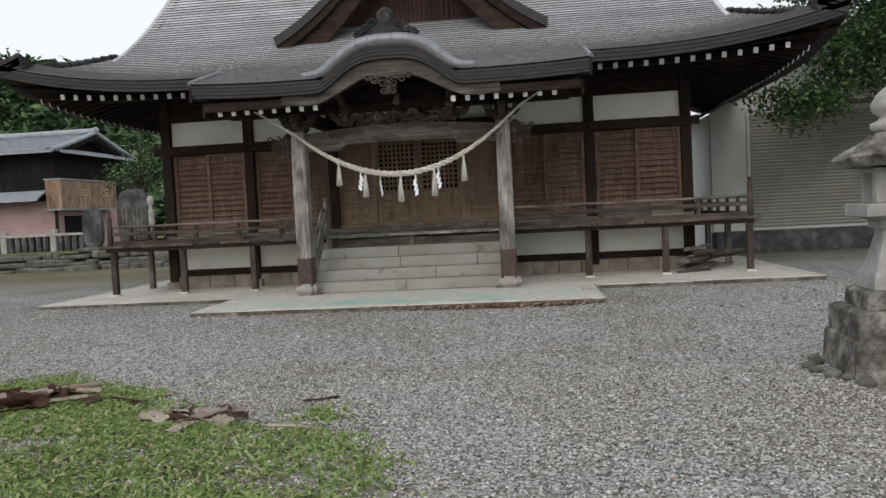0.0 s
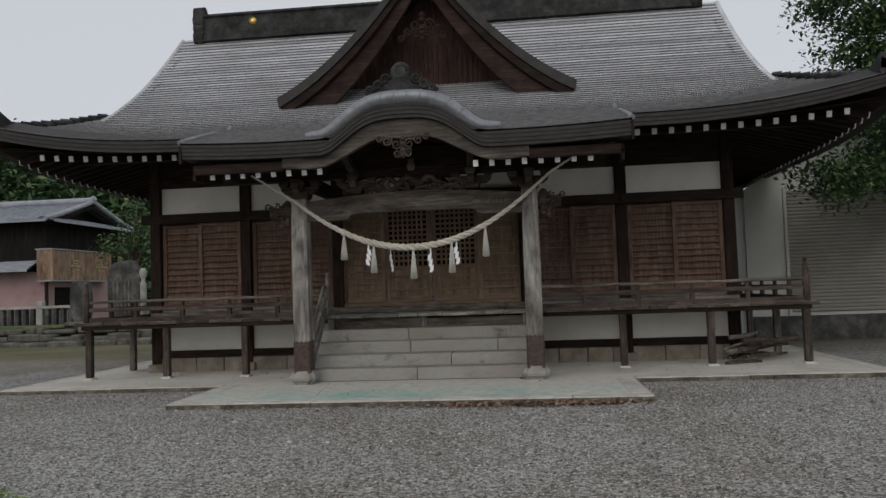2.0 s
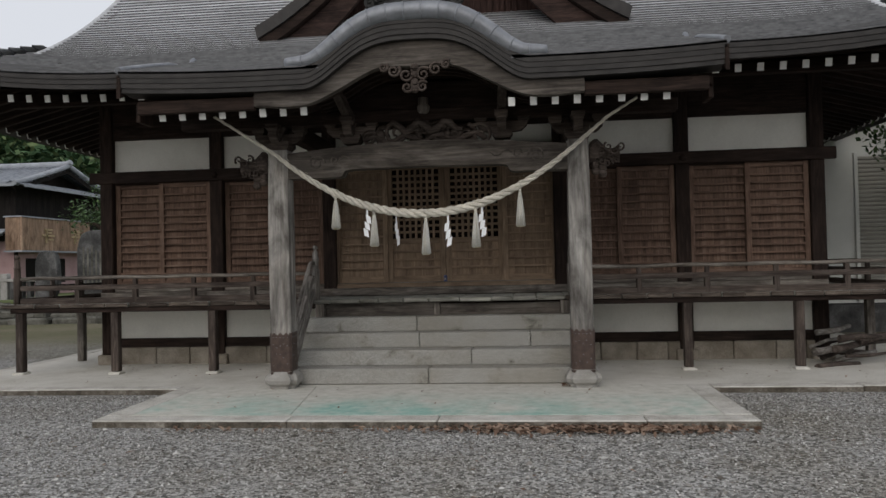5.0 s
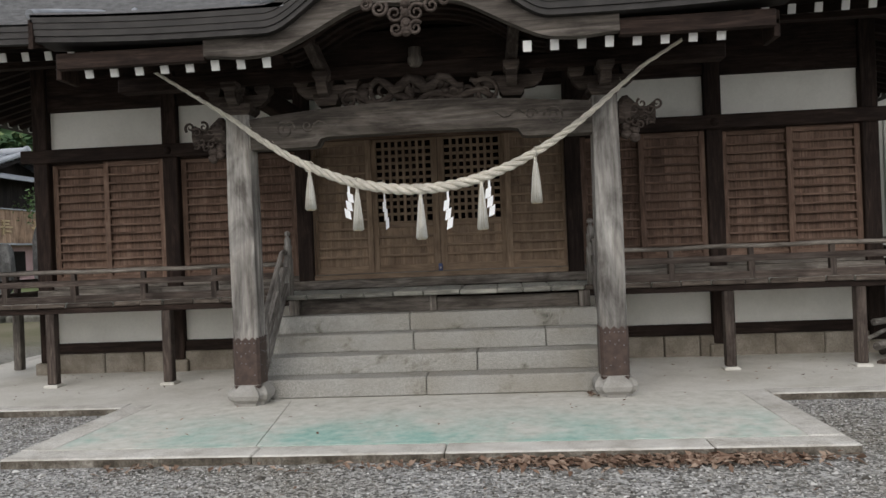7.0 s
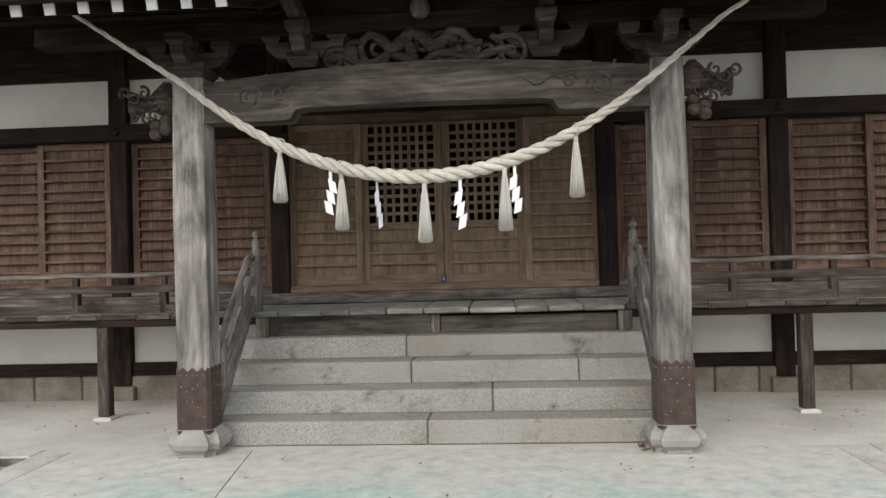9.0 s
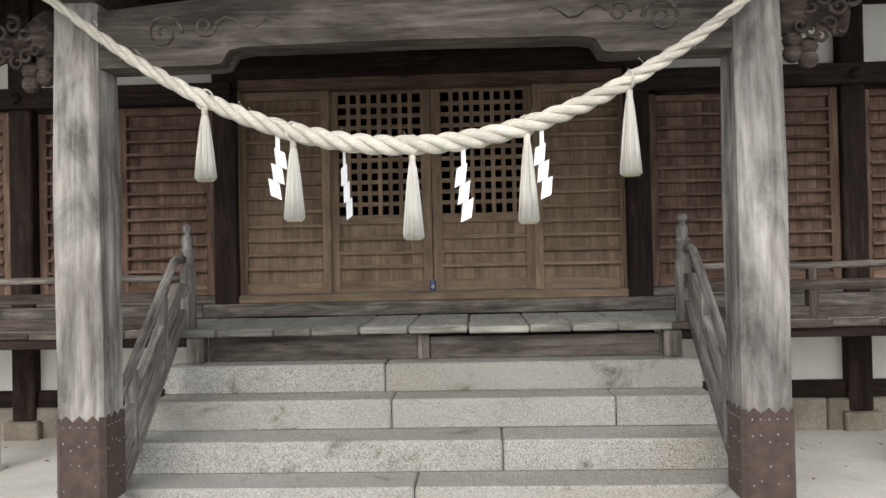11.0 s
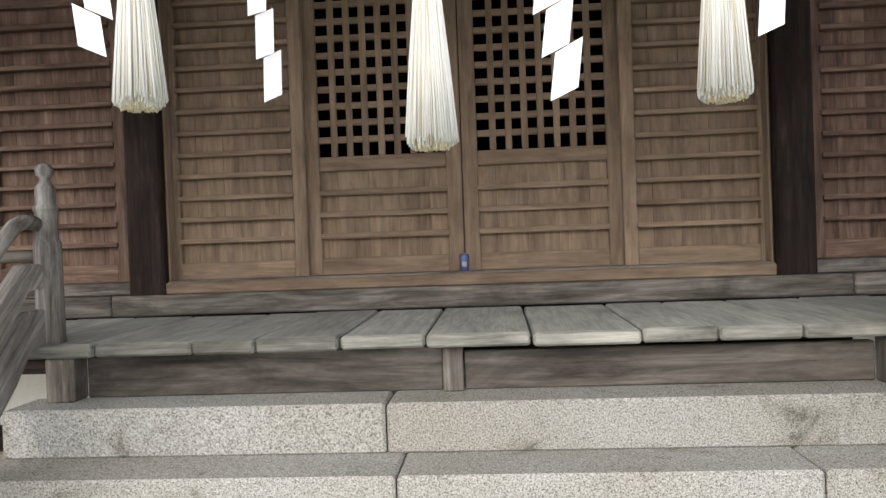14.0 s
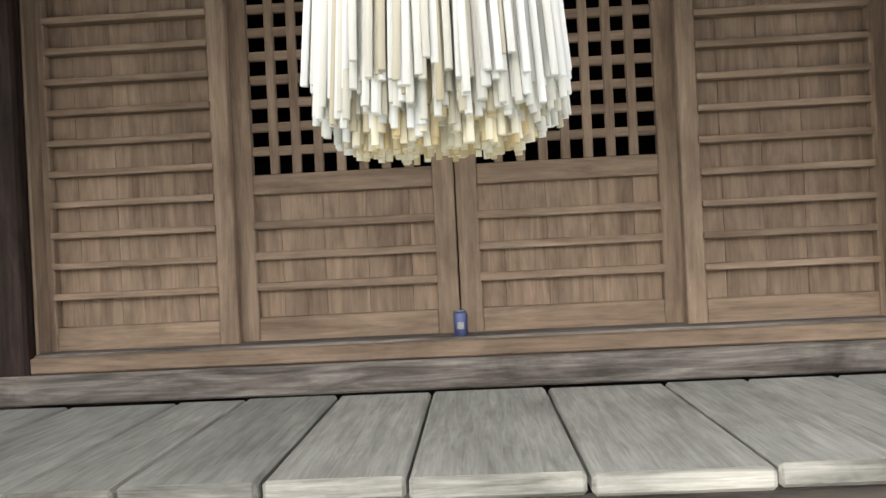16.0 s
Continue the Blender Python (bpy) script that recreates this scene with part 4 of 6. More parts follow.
n_c = int(DEPTH / COURSE)
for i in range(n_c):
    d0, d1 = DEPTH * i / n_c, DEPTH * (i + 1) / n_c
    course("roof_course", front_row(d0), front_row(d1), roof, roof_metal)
REAR = 2 * RIDGE - EAVE
for s in (-1, 1):
    k = int((HX - VX) / COURSE)
    for i in range(k):
        rows = []
        for d in ((HX - VX) * i / k, (HX - VX) * (i + 1) / k):
            x = XC + s * (HX - d)
            rows.append([(x, EAVE + d + (REAR - EAVE - 2 * d) * j / 24, 4.10 + climb(d) + lift(HX) * max(0, 1 - d / 3.2) ** 2 * (max(0.0, 1 - j / 12) ** 4)) for j in range(25)])
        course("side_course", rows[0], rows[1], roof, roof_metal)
    bm = B()
    x = XC + s * (VX - 0.25)
    slab(bm, [(EAVE + 1.4, 4.8), (REAR - 1.4, 4.8)] + [(REAR - d, 4.095 + climb(d)) for d in (1.6, 2.5, 3.5, 4.4, DEPTH)] + [(EAVE + d, 4.095 + climb(d)) for d in (4.4, 3.5, 2.5, 1.6)], x - 0.04, x + 0.04, "x")
    part("gable_wall", bm, dark_z, roof)
    # rolled verge edge
    bm = B()
    tube(bm, [(XC + s * (VX - 0.03), EAVE + d, roof_z(XC + s * VX, d) - 0.03) for d in [1.35 + (DEPTH - 1.35) * q / 14 for q in range(15)]], 0.06, 8)
    part("verge_roll", bm, roof_metal, roof)
bm = B()
loft(bm, [[(x, 2 * RIDGE - y, z) for x, y, z in front_row(d, 20)] for d in [DEPTH * q / 12 for q in range(13)]])
part("rear_slope", bm, roof_metal, roof)
# ridge with end ornaments and a gilt crest
bm = B()
zr = roof_z(XC, DEPTH)
slab(bm, [(RIDGE - 0.26, zr - 0.12), (RIDGE - 0.24, zr + 0.12), (RIDGE - 0.19, zr + 0.13), (RIDGE - 0.19, zr + 0.42), (RIDGE - 0.24, zr + 0.44), (RIDGE - 0.2, zr + 0.5), (RIDGE + 0.2, zr + 0.5), (RIDGE + 0.24, zr + 0.44), (RIDGE + 0.19, zr + 0.42), (RIDGE + 0.19, zr + 0.13), (RIDGE + 0.24, zr + 0.12), (RIDGE + 0.26, zr - 0.12)], XC - 5.35, XC + 5.35, "x")
part("ridge", bm, ornament_dark, roof, "dark boxed ridge")
for s in (-1, 1):
    bm = B()
    xe = XC + s * 5.45
    for z, r in ((zr - 0.02, 0.16), (zr + 0.18, 0.15), (zr + 0.36, 0.17), (zr + 0.55, 0.14)):
        tube(bm, [(xe - 0.12, RIDGE - 0.12, z), (xe + 0.12, RIDGE - 0.12, z)], r, 14)
    box(bm, xe - 0.13, xe + 0.13, RIDGE - 0.25, RIDGE + 0.25, zr - 0.15, zr + 0.6, 0.03)
    part("ridge_end", bm, ornament_dark, roof, "stacked scroll ridge-end ornament")
    bm = B()
    lathe(bm, [(0.09, 0), (0.09, 0.02), (0.02, 0.03)], (0, 0, 0), 16)
    bmesh.ops.transform(bm, matrix=pose(XC + s * 4.2, RIDGE - 0.19, zr + 0.28, 90, 0, 0), verts=bm.verts[:])
    part("crest", bm, gold, roof, "small round gilt crest")

# thick eave edge in stacked layers, and the boarding under the eaves
US = [math.sin((i / 48 - 0.5) * math.pi) * 0.5 + 0.5 for i in range(49)]


def eave_x(u):
    return XC - HX + 2 * HX * u


for k, (z0, z1, y0) in enumerate(((0.01, -0.065, 0.0), (-0.067, -0.13, 0.012), (-0.132, -0.19, 0.024))):
    bm = B()
    for rng in ((0.0, 1.0),):
        rows = []
        for u in US:
            x = eave_x(u)
            e = roof_z(x, 0)
            rows.append([(x, EAVE + y0, e + z0), (x, EAVE + y0, e + z1), (x, EAVE + y0 + 0.5, e + z1 + 0.1), (x, EAVE + y0 + 0.5, e + z0 + 0.2)])
        loft(bm, rows, True)
    part("eave_layer", bm, edge_dark, roof)
    for s in (-1, 1):
        bm = B()
        rows = []
        for j in range(25):
            y = EAVE + (REAR - EAVE) * j / 24
            e = 4.10 + lift(HX) * max(0.0, 1 - j / 12) ** 4
            x = XC + s * (HX - y0)
            rows.append([(x, y, e + z0), (x, y, e + z1), (x - s * 0.5, y, e + z1 + 0.1), (x - s * 0.5, y, e + z0 + 0.2)])
        loft(bm, rows, True)
        part("side_eave_layer", bm, edge_dark, roof)
bm = B()
rows = []
for u in US:
    x = eave_x(u)
    h = lift(abs(x - XC))
    xi = XC + max(-6.0, min(6.0, x - XC))
    rows.append([(x, EAVE + 0.3, 3.95 + 0.6 * h), (xi, WALL + 0.06, 4.46), (xi, WALL + 0.06, 4.5), (x, EAVE + 0.3, 3.975 + 0.6 * h)])
loft(bm, rows, True)
part("soffit", bm, dark_y, roof)
for s in (-1, 1):
    bm = B()
    rows = []
    for j in range(25):
        y = EAVE + (REAR - EAVE) * j / 24
        h = lift(HX) * max(0.0, 1 - j / 12) ** 4
        rows.append([(XC + s * (HX - 0.3), y, 3.95 + 0.6 * h), (XC + s * 5.3, max(WALL, min(BACK, y)), 4.46), (XC + s * 5.3, max(WALL, min(BACK, y)), 4.5), (XC + s * (HX - 0.3), y, 3.975 + 0.6 * h)])
    loft(bm, rows, True)
    part("side_soffit", bm, dark_x, roof)


def rafter_mesh(length, name="rafter", w=0.035, h=0.045):
    bm = B()
    box(bm, -w, w, 0.012, length, -h, h, 0.0)
    me = data_of(name, bm, dark_y)
    bm = B()
    box(bm, -w - 0.004, w + 0.004, 0.0, 0.02, -h - 0.004, h + 0.004, 0.004)
    return me, data_of("white_tip", bm, white_paint)


r_me, t_me = rafter_mesh(2.0)
tilt = math.degrees(math.atan2(0.5, 1.95))


def rafter(x, y, z, rz=0.0, rx=tilt, parent=roof, mes=(r_me, t_me)):
    m = pose(x, y, z, rx, 0, rz)
    r = piece("rafter", mes[0], parent, m)
    tip = piece("white_tip", mes[1], r, Matrix.Identity(4))


k = 0.262
n = int((HX - 0.75) / k)
for i in range(-n, n + 1):
    x = XC + (i + 0.35) * k
    if abs(x - XC) > HX - 0.6:
        continue
    h = lift(abs(x - XC))
    u = max(0.0, (abs(x - XC) - 5.4))
    rafter(x, EAVE + 0.40, 3.885 + 0.5 * h, 0.0, tilt - 6 * h)
for s in (-1, 1):
    for j in range(28):
        y = EAVE + 0.75 + j * k
        h = lift(HX) * max(0.0, 1 - (y - EAVE) / (RIDGE - EAVE)) ** 4
        rafter(XC + s * (HX - 0.4), y, 3.885 + 0.5 * h, 90 if s > 0 else -90, tilt - 8 * h)
    # hip rafter
    bm = B()
    box(bm, -0.07, 0.07, 0, 3.2, -0.1, 0.1, 0.01)
    bmesh.ops.transform(bm, matrix=pose(XC + s * (HX - 0.3), EAVE + 0.3, 4.26, 2, 0, 45 * s), verts=bm.verts[:])
    part("hip_rafter", bm, dark_y, roof)
bar("eave_purlin", roof, dark_x, XC - 6.3, XC + 6.3, 13.72, 13.86, 4.02, 4.13, 0.008)

# ---- front gable on the roof ----
gable = thing("dormer_gable", "triangular dormer gable with dark barge boards, carved pendant and red-brown boarding", "gable")
GX, GY, G0, G1, GH = -1.2, 13.95, 5.02, 7.56, 2.67


def gable_z(a):
    """Height of the gable's edge at a, from 0 at the foot to 1 at the peak."""
    return G0 + (G1 - G0) * (0.52 * a + 0.48 * a * a)


steps_g = [i / 14 for i in range(15)]
for s in (-1, 1):
    # sheet covering, from the barge back into the roof, in courses
    kk = 26
    for i in range(kk):
        rows = []
        for a in (i / kk, (i + 1) / kk):
            z = gable_z(a)
            dd = (-0.404 + math.sqrt(0.404 ** 2 + 4 * 0.06 * max(0.0, z - 4.145))) / (2 * 0.06)
            x = GX + s * GH * (1 - a)
            rows.append([(x, GY - 0.02, z + 0.03), (x, max(GY + 0.1, EAVE + dd + 0.25), z + 0.03)])
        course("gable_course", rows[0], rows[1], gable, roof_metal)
    bm = B()
    up = [(GX + s * GH * (1 - a) * 1.0, gable_z(a) + 0.05) for a in steps_g]
    lo = [(GX + s * GH * (1 - a) * 0.985, gable_z(a) - 0.12) for a in steps_g]
    slab(bm, up + lo[::-1], GY - 0.06, GY + 0.2)
    part("verge_layer", bm, edge_dark, gable, "dark grey sheet-covered verge")
    bm = B()
    up = [(GX + s * GH * (1 - a) * 0.98, gable_z(a) - 0.125) for a in steps_g]
    lo = [(GX + s * GH * (1 - a) * 0.96, gable_z(a) - 0.26) for a in steps_g]
    slab(bm, up + lo[::-1], GY - 0.02, GY + 0.14)
    part("verge_layer", bm, dark_x, gable)
    bm = B()
    up = [(GX + s * GH * (1 - a) * 0.95, gable_z(a) - 0.265) for a in steps_g]
    lo = [(GX + s * (GH * (1 - a) * 0.86 - 0.0), gable_z(a) - 0.52 - 0.06 * (1 - a)) for a in steps_g]
    slab(bm, up + lo[::-1], GY + 0.08, GY + 0.16)
    part("barge_board", bm, barge_x, gable, "dark barge board with faded red-brown paint")
bm = B()
slab(bm, [(GX - 2.3, G0 - 0.1), (GX + 2.3, G0 - 0.1), (GX, G1 - 0.5)], GY + 0.75, GY + 0.81)
part("gable_boarding", bm, red_z, gable)
for i in range(-12, 13):
    x = GX + i * 0.09
    bar("batten", gable, red_z, x - 0.012, x + 0.012, GY + 0.72, GY + 0.755, G0 + 0.22, G0 + 0.22 + max(0.1, (1 - abs(i) / 24) * 0.95), 0.0)
bar("gable_sill", gable, dark_x, GX - 1.9, GX + 1.9, GY + 0.6, GY + 0.75, G0 + 0.05, G0 + 0.2, 0.01)
bm = B()
for s in (-1, 1):
    for k_, (dx, dz, r) in enumerate(((0.12, -0.05, 0.1), (0.26, -0.16, 0.085), (0.38, -0.27, 0.07), (0.1, -0.2, 0.08))):
        spiral(bm, GX + s * dx, 6.3 + dz, GY + 0.02, r, 1.5, s, 0.024, 0.5 * k_)
for z in (6.43, 6.34, 6.2, 6.1, 6.0):
    v0 = len(bm.verts)
    bmesh.ops.create_icosphere(bm, subdivisions=2, radius=0.06)
    bm.verts.ensure_lookup_table()
    bmesh.ops.transform(bm, matrix=Matrix.Translation((GX, GY + 0.03, z)), verts=bm.verts[v0:])
part("carved_pendant", bm, dark_x, gable, "carved scroll pendant under the peak")
bm = B()
tube(bm, [(GX, GY - 0.1, G1 + 0.06), (GX, RIDGE + 0.1, G1 + 0.08)], 0.1, 12)
part("gable_ridge", bm, roof_metal, gable)

# ---- porch roof with an undulating front ----
KX, KW = -1.17, 1.2
proof = thing("porch_roof", "grey sheet-copper porch roof with a curved undulating gable", "roof")


def swell(x):
    u = min(1.0, abs(x - KX) / KW)
    return 0.47 * 0.5 * (1 + math.cos(math.pi * u ** 1.6))


def porch_row(y, x0, x1, n=30):
    return [(x0 + (x1 - x0) * i / n, y, porch_z(x0 + (x1 - x0) * i / n, y)) for i in range(n + 1)]


n_p = 13
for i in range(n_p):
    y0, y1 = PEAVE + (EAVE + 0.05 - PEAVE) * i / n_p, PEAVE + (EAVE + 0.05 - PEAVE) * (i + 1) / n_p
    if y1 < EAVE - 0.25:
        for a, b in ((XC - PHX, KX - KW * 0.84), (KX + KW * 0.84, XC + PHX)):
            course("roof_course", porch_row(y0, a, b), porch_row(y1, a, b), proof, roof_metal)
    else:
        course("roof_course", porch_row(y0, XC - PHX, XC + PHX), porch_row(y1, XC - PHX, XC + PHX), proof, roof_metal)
# side edges of the porch roof
for s in (-1, 1):
    bm = B()
    x = XC + s * PHX
    slab(bm, [(PEAVE, 3.71), (EAVE + 0.06, 4.15), (EAVE + 0.06, 3.97), (PEAVE, 3.46)], x - 0.02, x + 0.02, "x")
    part("side_edge", bm, dark_y, proof)
    bm = B()
    tube(bm, [(x, PEAVE + (EAVE + 0.6 - PEAVE) * q / 8, porch_z(x, min(EAVE, PEAVE + (EAVE + 0.6 - PEAVE) * q / 8)) + (climb(max(0, 0.6 * (q / 8) - 0.1)) if q == 8 else 0) + 0.02) for q in range(9)], 0.04, 8)
    part("side_roll", bm, rim_metal, proof)
# the swelling vault behind the curved front
xs = [KX - KW + 2 * KW * i / 40 for i in range(41)]
k_n = 14
for i in range(k_n):
    y0, y1 = PEAVE + 0.02 + 1.7 * i / k_n, PEAVE + 0.02 + 1.7 * (i + 1) / k_n
    rows = [[(x, y, 3.69 + swell(x) + 0.03 + 0.03 * (y - PEAVE)) for x in xs] for y in (y0, y1)]
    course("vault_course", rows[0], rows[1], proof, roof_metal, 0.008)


def front_curve(dz, x0=XC - PHX, x1=XC + PHX, n=96, grow=1.0):
    return [(x0 + (x1 - x0) * i / n, porch_z(x0 + (x1 - x0) * i / n, PEAVE) + grow * swell(x0 + (x1 - x0) * i / n) + dz) for i in range(n + 1)]


for k_, (a, b, y0, m_, nm) in enumerate(((0.012, -0.055, 0.0, edge_dark, "eave_layer"), (-0.057, -0.11, 0.008, edge_dark, "eave_layer"), (-0.112, -0.165, 0.016, edge_dark, "eave_layer"), (-0.167, -0.215, 0.03, edge_dark, "eave_layer"))):
    bm = B()
    slab(bm, front_curve(a) + front_curve(b)[::-1], PEAVE + y0, PEAVE + 0.35)
    part(nm, bm, m_, proof)
bm = B()
top = front_curve(-0.22, KX - 1.75, KX + 1.75, 60)
low = [(x, z - 0.15 - 0.1 * swell(x) / 0.47 - 0.012 * math.cos((x - KX) * 9)) for x, z in top]
slab(bm, top + low[::-1], PEAVE + 0.1, PEAVE + 0.2)
part("curved_barge_board", bm, beam_x, proof, "weathered curved barge board")
for a, b in ((XC - PHX + 0.15, KX - 1.75), (KX + 1.75, XC + PHX - 0.15)):
    bar("eave_board", proof, dark_x, a, b, PEAVE + 0.12, PEAVE + 0.2, 3.3, 3.44, 0.006)
# lighter rolled rim of the curved front, with ribs
bm = B()
pts = [(KX - KW * 1.15 + 2.3 * KW * i / 60, PEAVE + 0.05, 0) for i in range(61)]
pts = [(x, y, 3.69 + swell(x) + 0.075) for x, y, z in pts]
tube(bm, pts, [0.045 + 0.065 * math.sin(math.pi * i / 60) ** 0.6 for i in range(61)], 12)
part("rolled_rim", bm, rim_metal, proof, "blue-grey rolled copper rim with seams")
for i in range(4, 57, 4):
    a, b = Vector(pts[i]), Vector(pts[i + 1])
    d = (b - a).normalized() * 0.008
    bm = B()
    tube(bm, [a - d, a + d], 0.045 + 0.065 * math.sin(math.pi * i / 60) ** 0.6 + 0.006, 12)
    part("rim_seam", bm, rim_metal, proof)
# ornament on top
orn = thing("roof_ornament", "dark scrolled ridge-end ornament with a round crest ring", "ornament")
OZ = 4.33
bm = B()
slab(bm, [(KX - 0.5, OZ - 0.06), (KX + 0.5, OZ - 0.06), (KX + 0.48, OZ + 0.04), (KX + 0.3, OZ + 0.1), (KX + 0.18, OZ + 0.2), (KX - 0.18, OZ + 0.2), (KX - 0.3, OZ + 0.1), (KX - 0.48, OZ + 0.04)], PEAVE + 0.06, PEAVE + 0.2)
part("body", bm, ornament_dark, orn)
bm = B()
tube(bm, [(KX + 0.105 * math.cos(a), PEAVE + 0.1, OZ + 0.28 + 0.105 * math.sin(a)) for a in [2 * math.pi * q / 24 for q in range(25)]], 0.04, 8)
part("crest_ring", bm, ornament_dark, orn)
bm = B()
tube(bm, [(KX, PEAVE + 0.07, OZ + 0.28), (KX, PEAVE + 0.15, OZ + 0.28)], 0.075, 16)
part("crest_disc", bm, ornament_dark, orn)
for s in (-1, 1):
    for dx, dz, r in ((0.22, 0.17, 0.075), (0.33, 0.09, 0.07), (0.45, 0.02, 0.065)):
        bm = B()
        spiral(bm, KX + s * dx, OZ + dz, PEAVE + 0.06, r, 1.5, -s, 0.026)
        part("scroll", bm, ornament_dark, orn)
# carved pendant under the curved front
bm = B()
for s in (-1, 1):
    for dx, dz, r in ((0.09, 0.0, 0.075), (0.22, 0.05, 0.07), (0.33, 0.09, 0.05), (0.08, -0.13, 0.06)):
        spiral(bm, KX + s * dx, 3.58 + dz, PEAVE + 0.07, r, 1.5, s, 0.018, 0.7)
for z in (3.66, 3.58, 3.5, 3.43):
    v0 = len(bm.verts)
    bmesh.ops.create_icosphere(bm, subdivisions=2, radius=0.045)
    bm.verts.ensure_lookup_table()
    bmesh.ops.transform(bm, matrix=Matrix.Translation((KX, PEAVE + 0.08, z)), verts=bm.verts[v0:])
part("carved_pendant", bm, aged_x, proof, "carved scroll pendant")
# rafters of the porch, in two runs beside the curved middle
pr_me = rafter_mesh(1.5, "porch_rafter", 0.032, 0.042)
for a, b, cnt in ((-4.01, -2.41, 8), (-0.17, 1.42, 8)):
    for i in range(cnt):
        x = a + (b - a) * i / (cnt - 1)
        rafter(x, PEAVE + 0.22, 3.28, 0, 17, proof, pr_me)
bm = B()
rows = [[(x, PEAVE + 0.2, 3.34), (x, EAVE + 0.6, 3.84), (x, EAVE + 0.6, 3.87), (x, PEAVE + 0.2, 3.37)] for x in (XC - PHX + 0.1, KX - 1.2)]
loft(bm, rows, True)
part("soffit", bm, dark_y, proof)
bm = B()
rows = [[(x, PEAVE + 0.2, 3.34), (x, EAVE + 0.6, 3.84), (x, EAVE + 0.6, 3.87), (x, PEAVE + 0.2, 3.37)] for x in (KX + 1.2, XC + PHX - 0.1)]
loft(bm, rows, True)
part("soffit", bm, dark_y, proof)
# ribbed vault under the curved middle
for q in range(7):
    y = PEAVE + 0.3 + q * 0.17
    bm = B()
    xx = [KX - 1.2 + 2.4 * i / 24 for i in range(25)]
    slab(bm, [(x, 3.42 + 0.8 * swell(x) + 0.06) for x in xx] + [(x, 3.42 + 0.8 * swell(x)) for x in xx[::-1]], y, y + 0.07)
    part("vault_rib", bm, dark_x, proof)
bm = B()
rows = [[(x, y, 3.5 + 0.8 * swell(x)) for x in xx] for y in (PEAVE + 0.25, PEAVE + 1.6)]
loft(bm, rows)
part("vault_boarding", bm, dark_x, proof)
bm = B()
slab(bm, [(KX - 1.3, 3.4)] + [(x, 3.52 + 0.8 * swell(x)) for x in xx] + [(KX + 1.3, 3.4)], POST_Y + 0.12, POST_Y + 0.16)
part("end_boarding", bm, dark_x, proof)
for x in (XC - PHX + 0.12, XC + PHX - 0.12):
    bar("end_board", proof, dark_z, x - 0.025, x + 0.025, PEAVE + 0.2, PEAVE + 0.5, 3.23, 3.45, 0.005)

# ---- sacred rope, tassels and paper streamers ----
def rope_point(x):
    return Vector((x, 12.06 - 0.03 * min(1.0, (abs(x + 1.21) / 1.75) ** 2), 2.185 + 0.24 * (x + 1.215) ** 2))


path = [Vector((-3.62, 11.56, 3.38)), Vector((-3.3, 11.8, 3.155))]
path += [rope_point(-2.97 + 3.55 * i / 60) for i in range(61)]
path += [Vector((0.88, 11.8, 3.185)), Vector((1.25, 11.5, 3.37))]
# even steps along the rope
dist = [0.0]
for a, b in zip(path, path[1:]):
    dist.append(dist[-1] + (b - a).length)
total = dist[-1]


def along(s):
    for i in range(len(path) - 1):
        if s <= dist[i + 1] or i == len(path) - 2:
            return path[i].lerp(path[i + 1], (s - dist[i]) / (dist[i + 1] - dist[i]))


rope = thing("straw_rope", "thick twisted pale straw rope hung between the porch posts", "rope")
n = 420
centre = [along(total * i / n) for i in range(n + 1)]
for k in range(3):
    pts, rad = [], []
    for i, c in enumerate(centre):
        d = (centre[min(i + 1, n)] - centre[max(i - 1, 0)]).normalized()
        u = Vector((0, 1, 0))
        v = d.cross(u).normalized()
        s = total * i / n
        fat = min(1.0, 0.3 + 0.72 * math.sin(math.pi * i / n) ** 2.0)
        a = 2 * math.pi * (s / 0.33 + k / 3)
        r = 0.0275 * fat
        pts.append(c + (u * math.cos(a) + v * math.sin(a)) * r)
        rad.append(0.0268 * fat)
    bm = B()
    tube(bm, pts, rad, 8)
    part("strand", bm, straw_rope, rope)
bm = B()
for i in range(60):
    c = centre[random.randint(40, n - 40)]
    a = random.uniform(0, 2 * math.pi)
    p = c + Vector((random.uniform(-0.01, 0.01), math.cos(a) * 0.045, math.sin(a) * 0.045))
    q = p + Vector((random.uniform(-0.03, 0.03), math.cos(a) * 0.02, abs(math.sin(a)) * 0.03))
    tube(bm, [p, q], 0.0012, 3)
tagged(part("loose_fibres", bm, straw, rope), kind="stuff")

straw_bits = stone_bits("straw_stalks", [(0.0, (0.4, 0.35, 0.25)), (0.2, (0.5, 0.48, 0.415)), (0.7, (0.57, 0.565, 0.53)), (1.0, (0.63, 0.635, 0.62))], 0.7)
straw_core = stone_bits("inner_straw", [(0.0, (0.45, 0.34, 0.17)), (0.5, (0.6, 0.53, 0.37)), (1.0, (0.68, 0.64, 0.52))], 0.7)


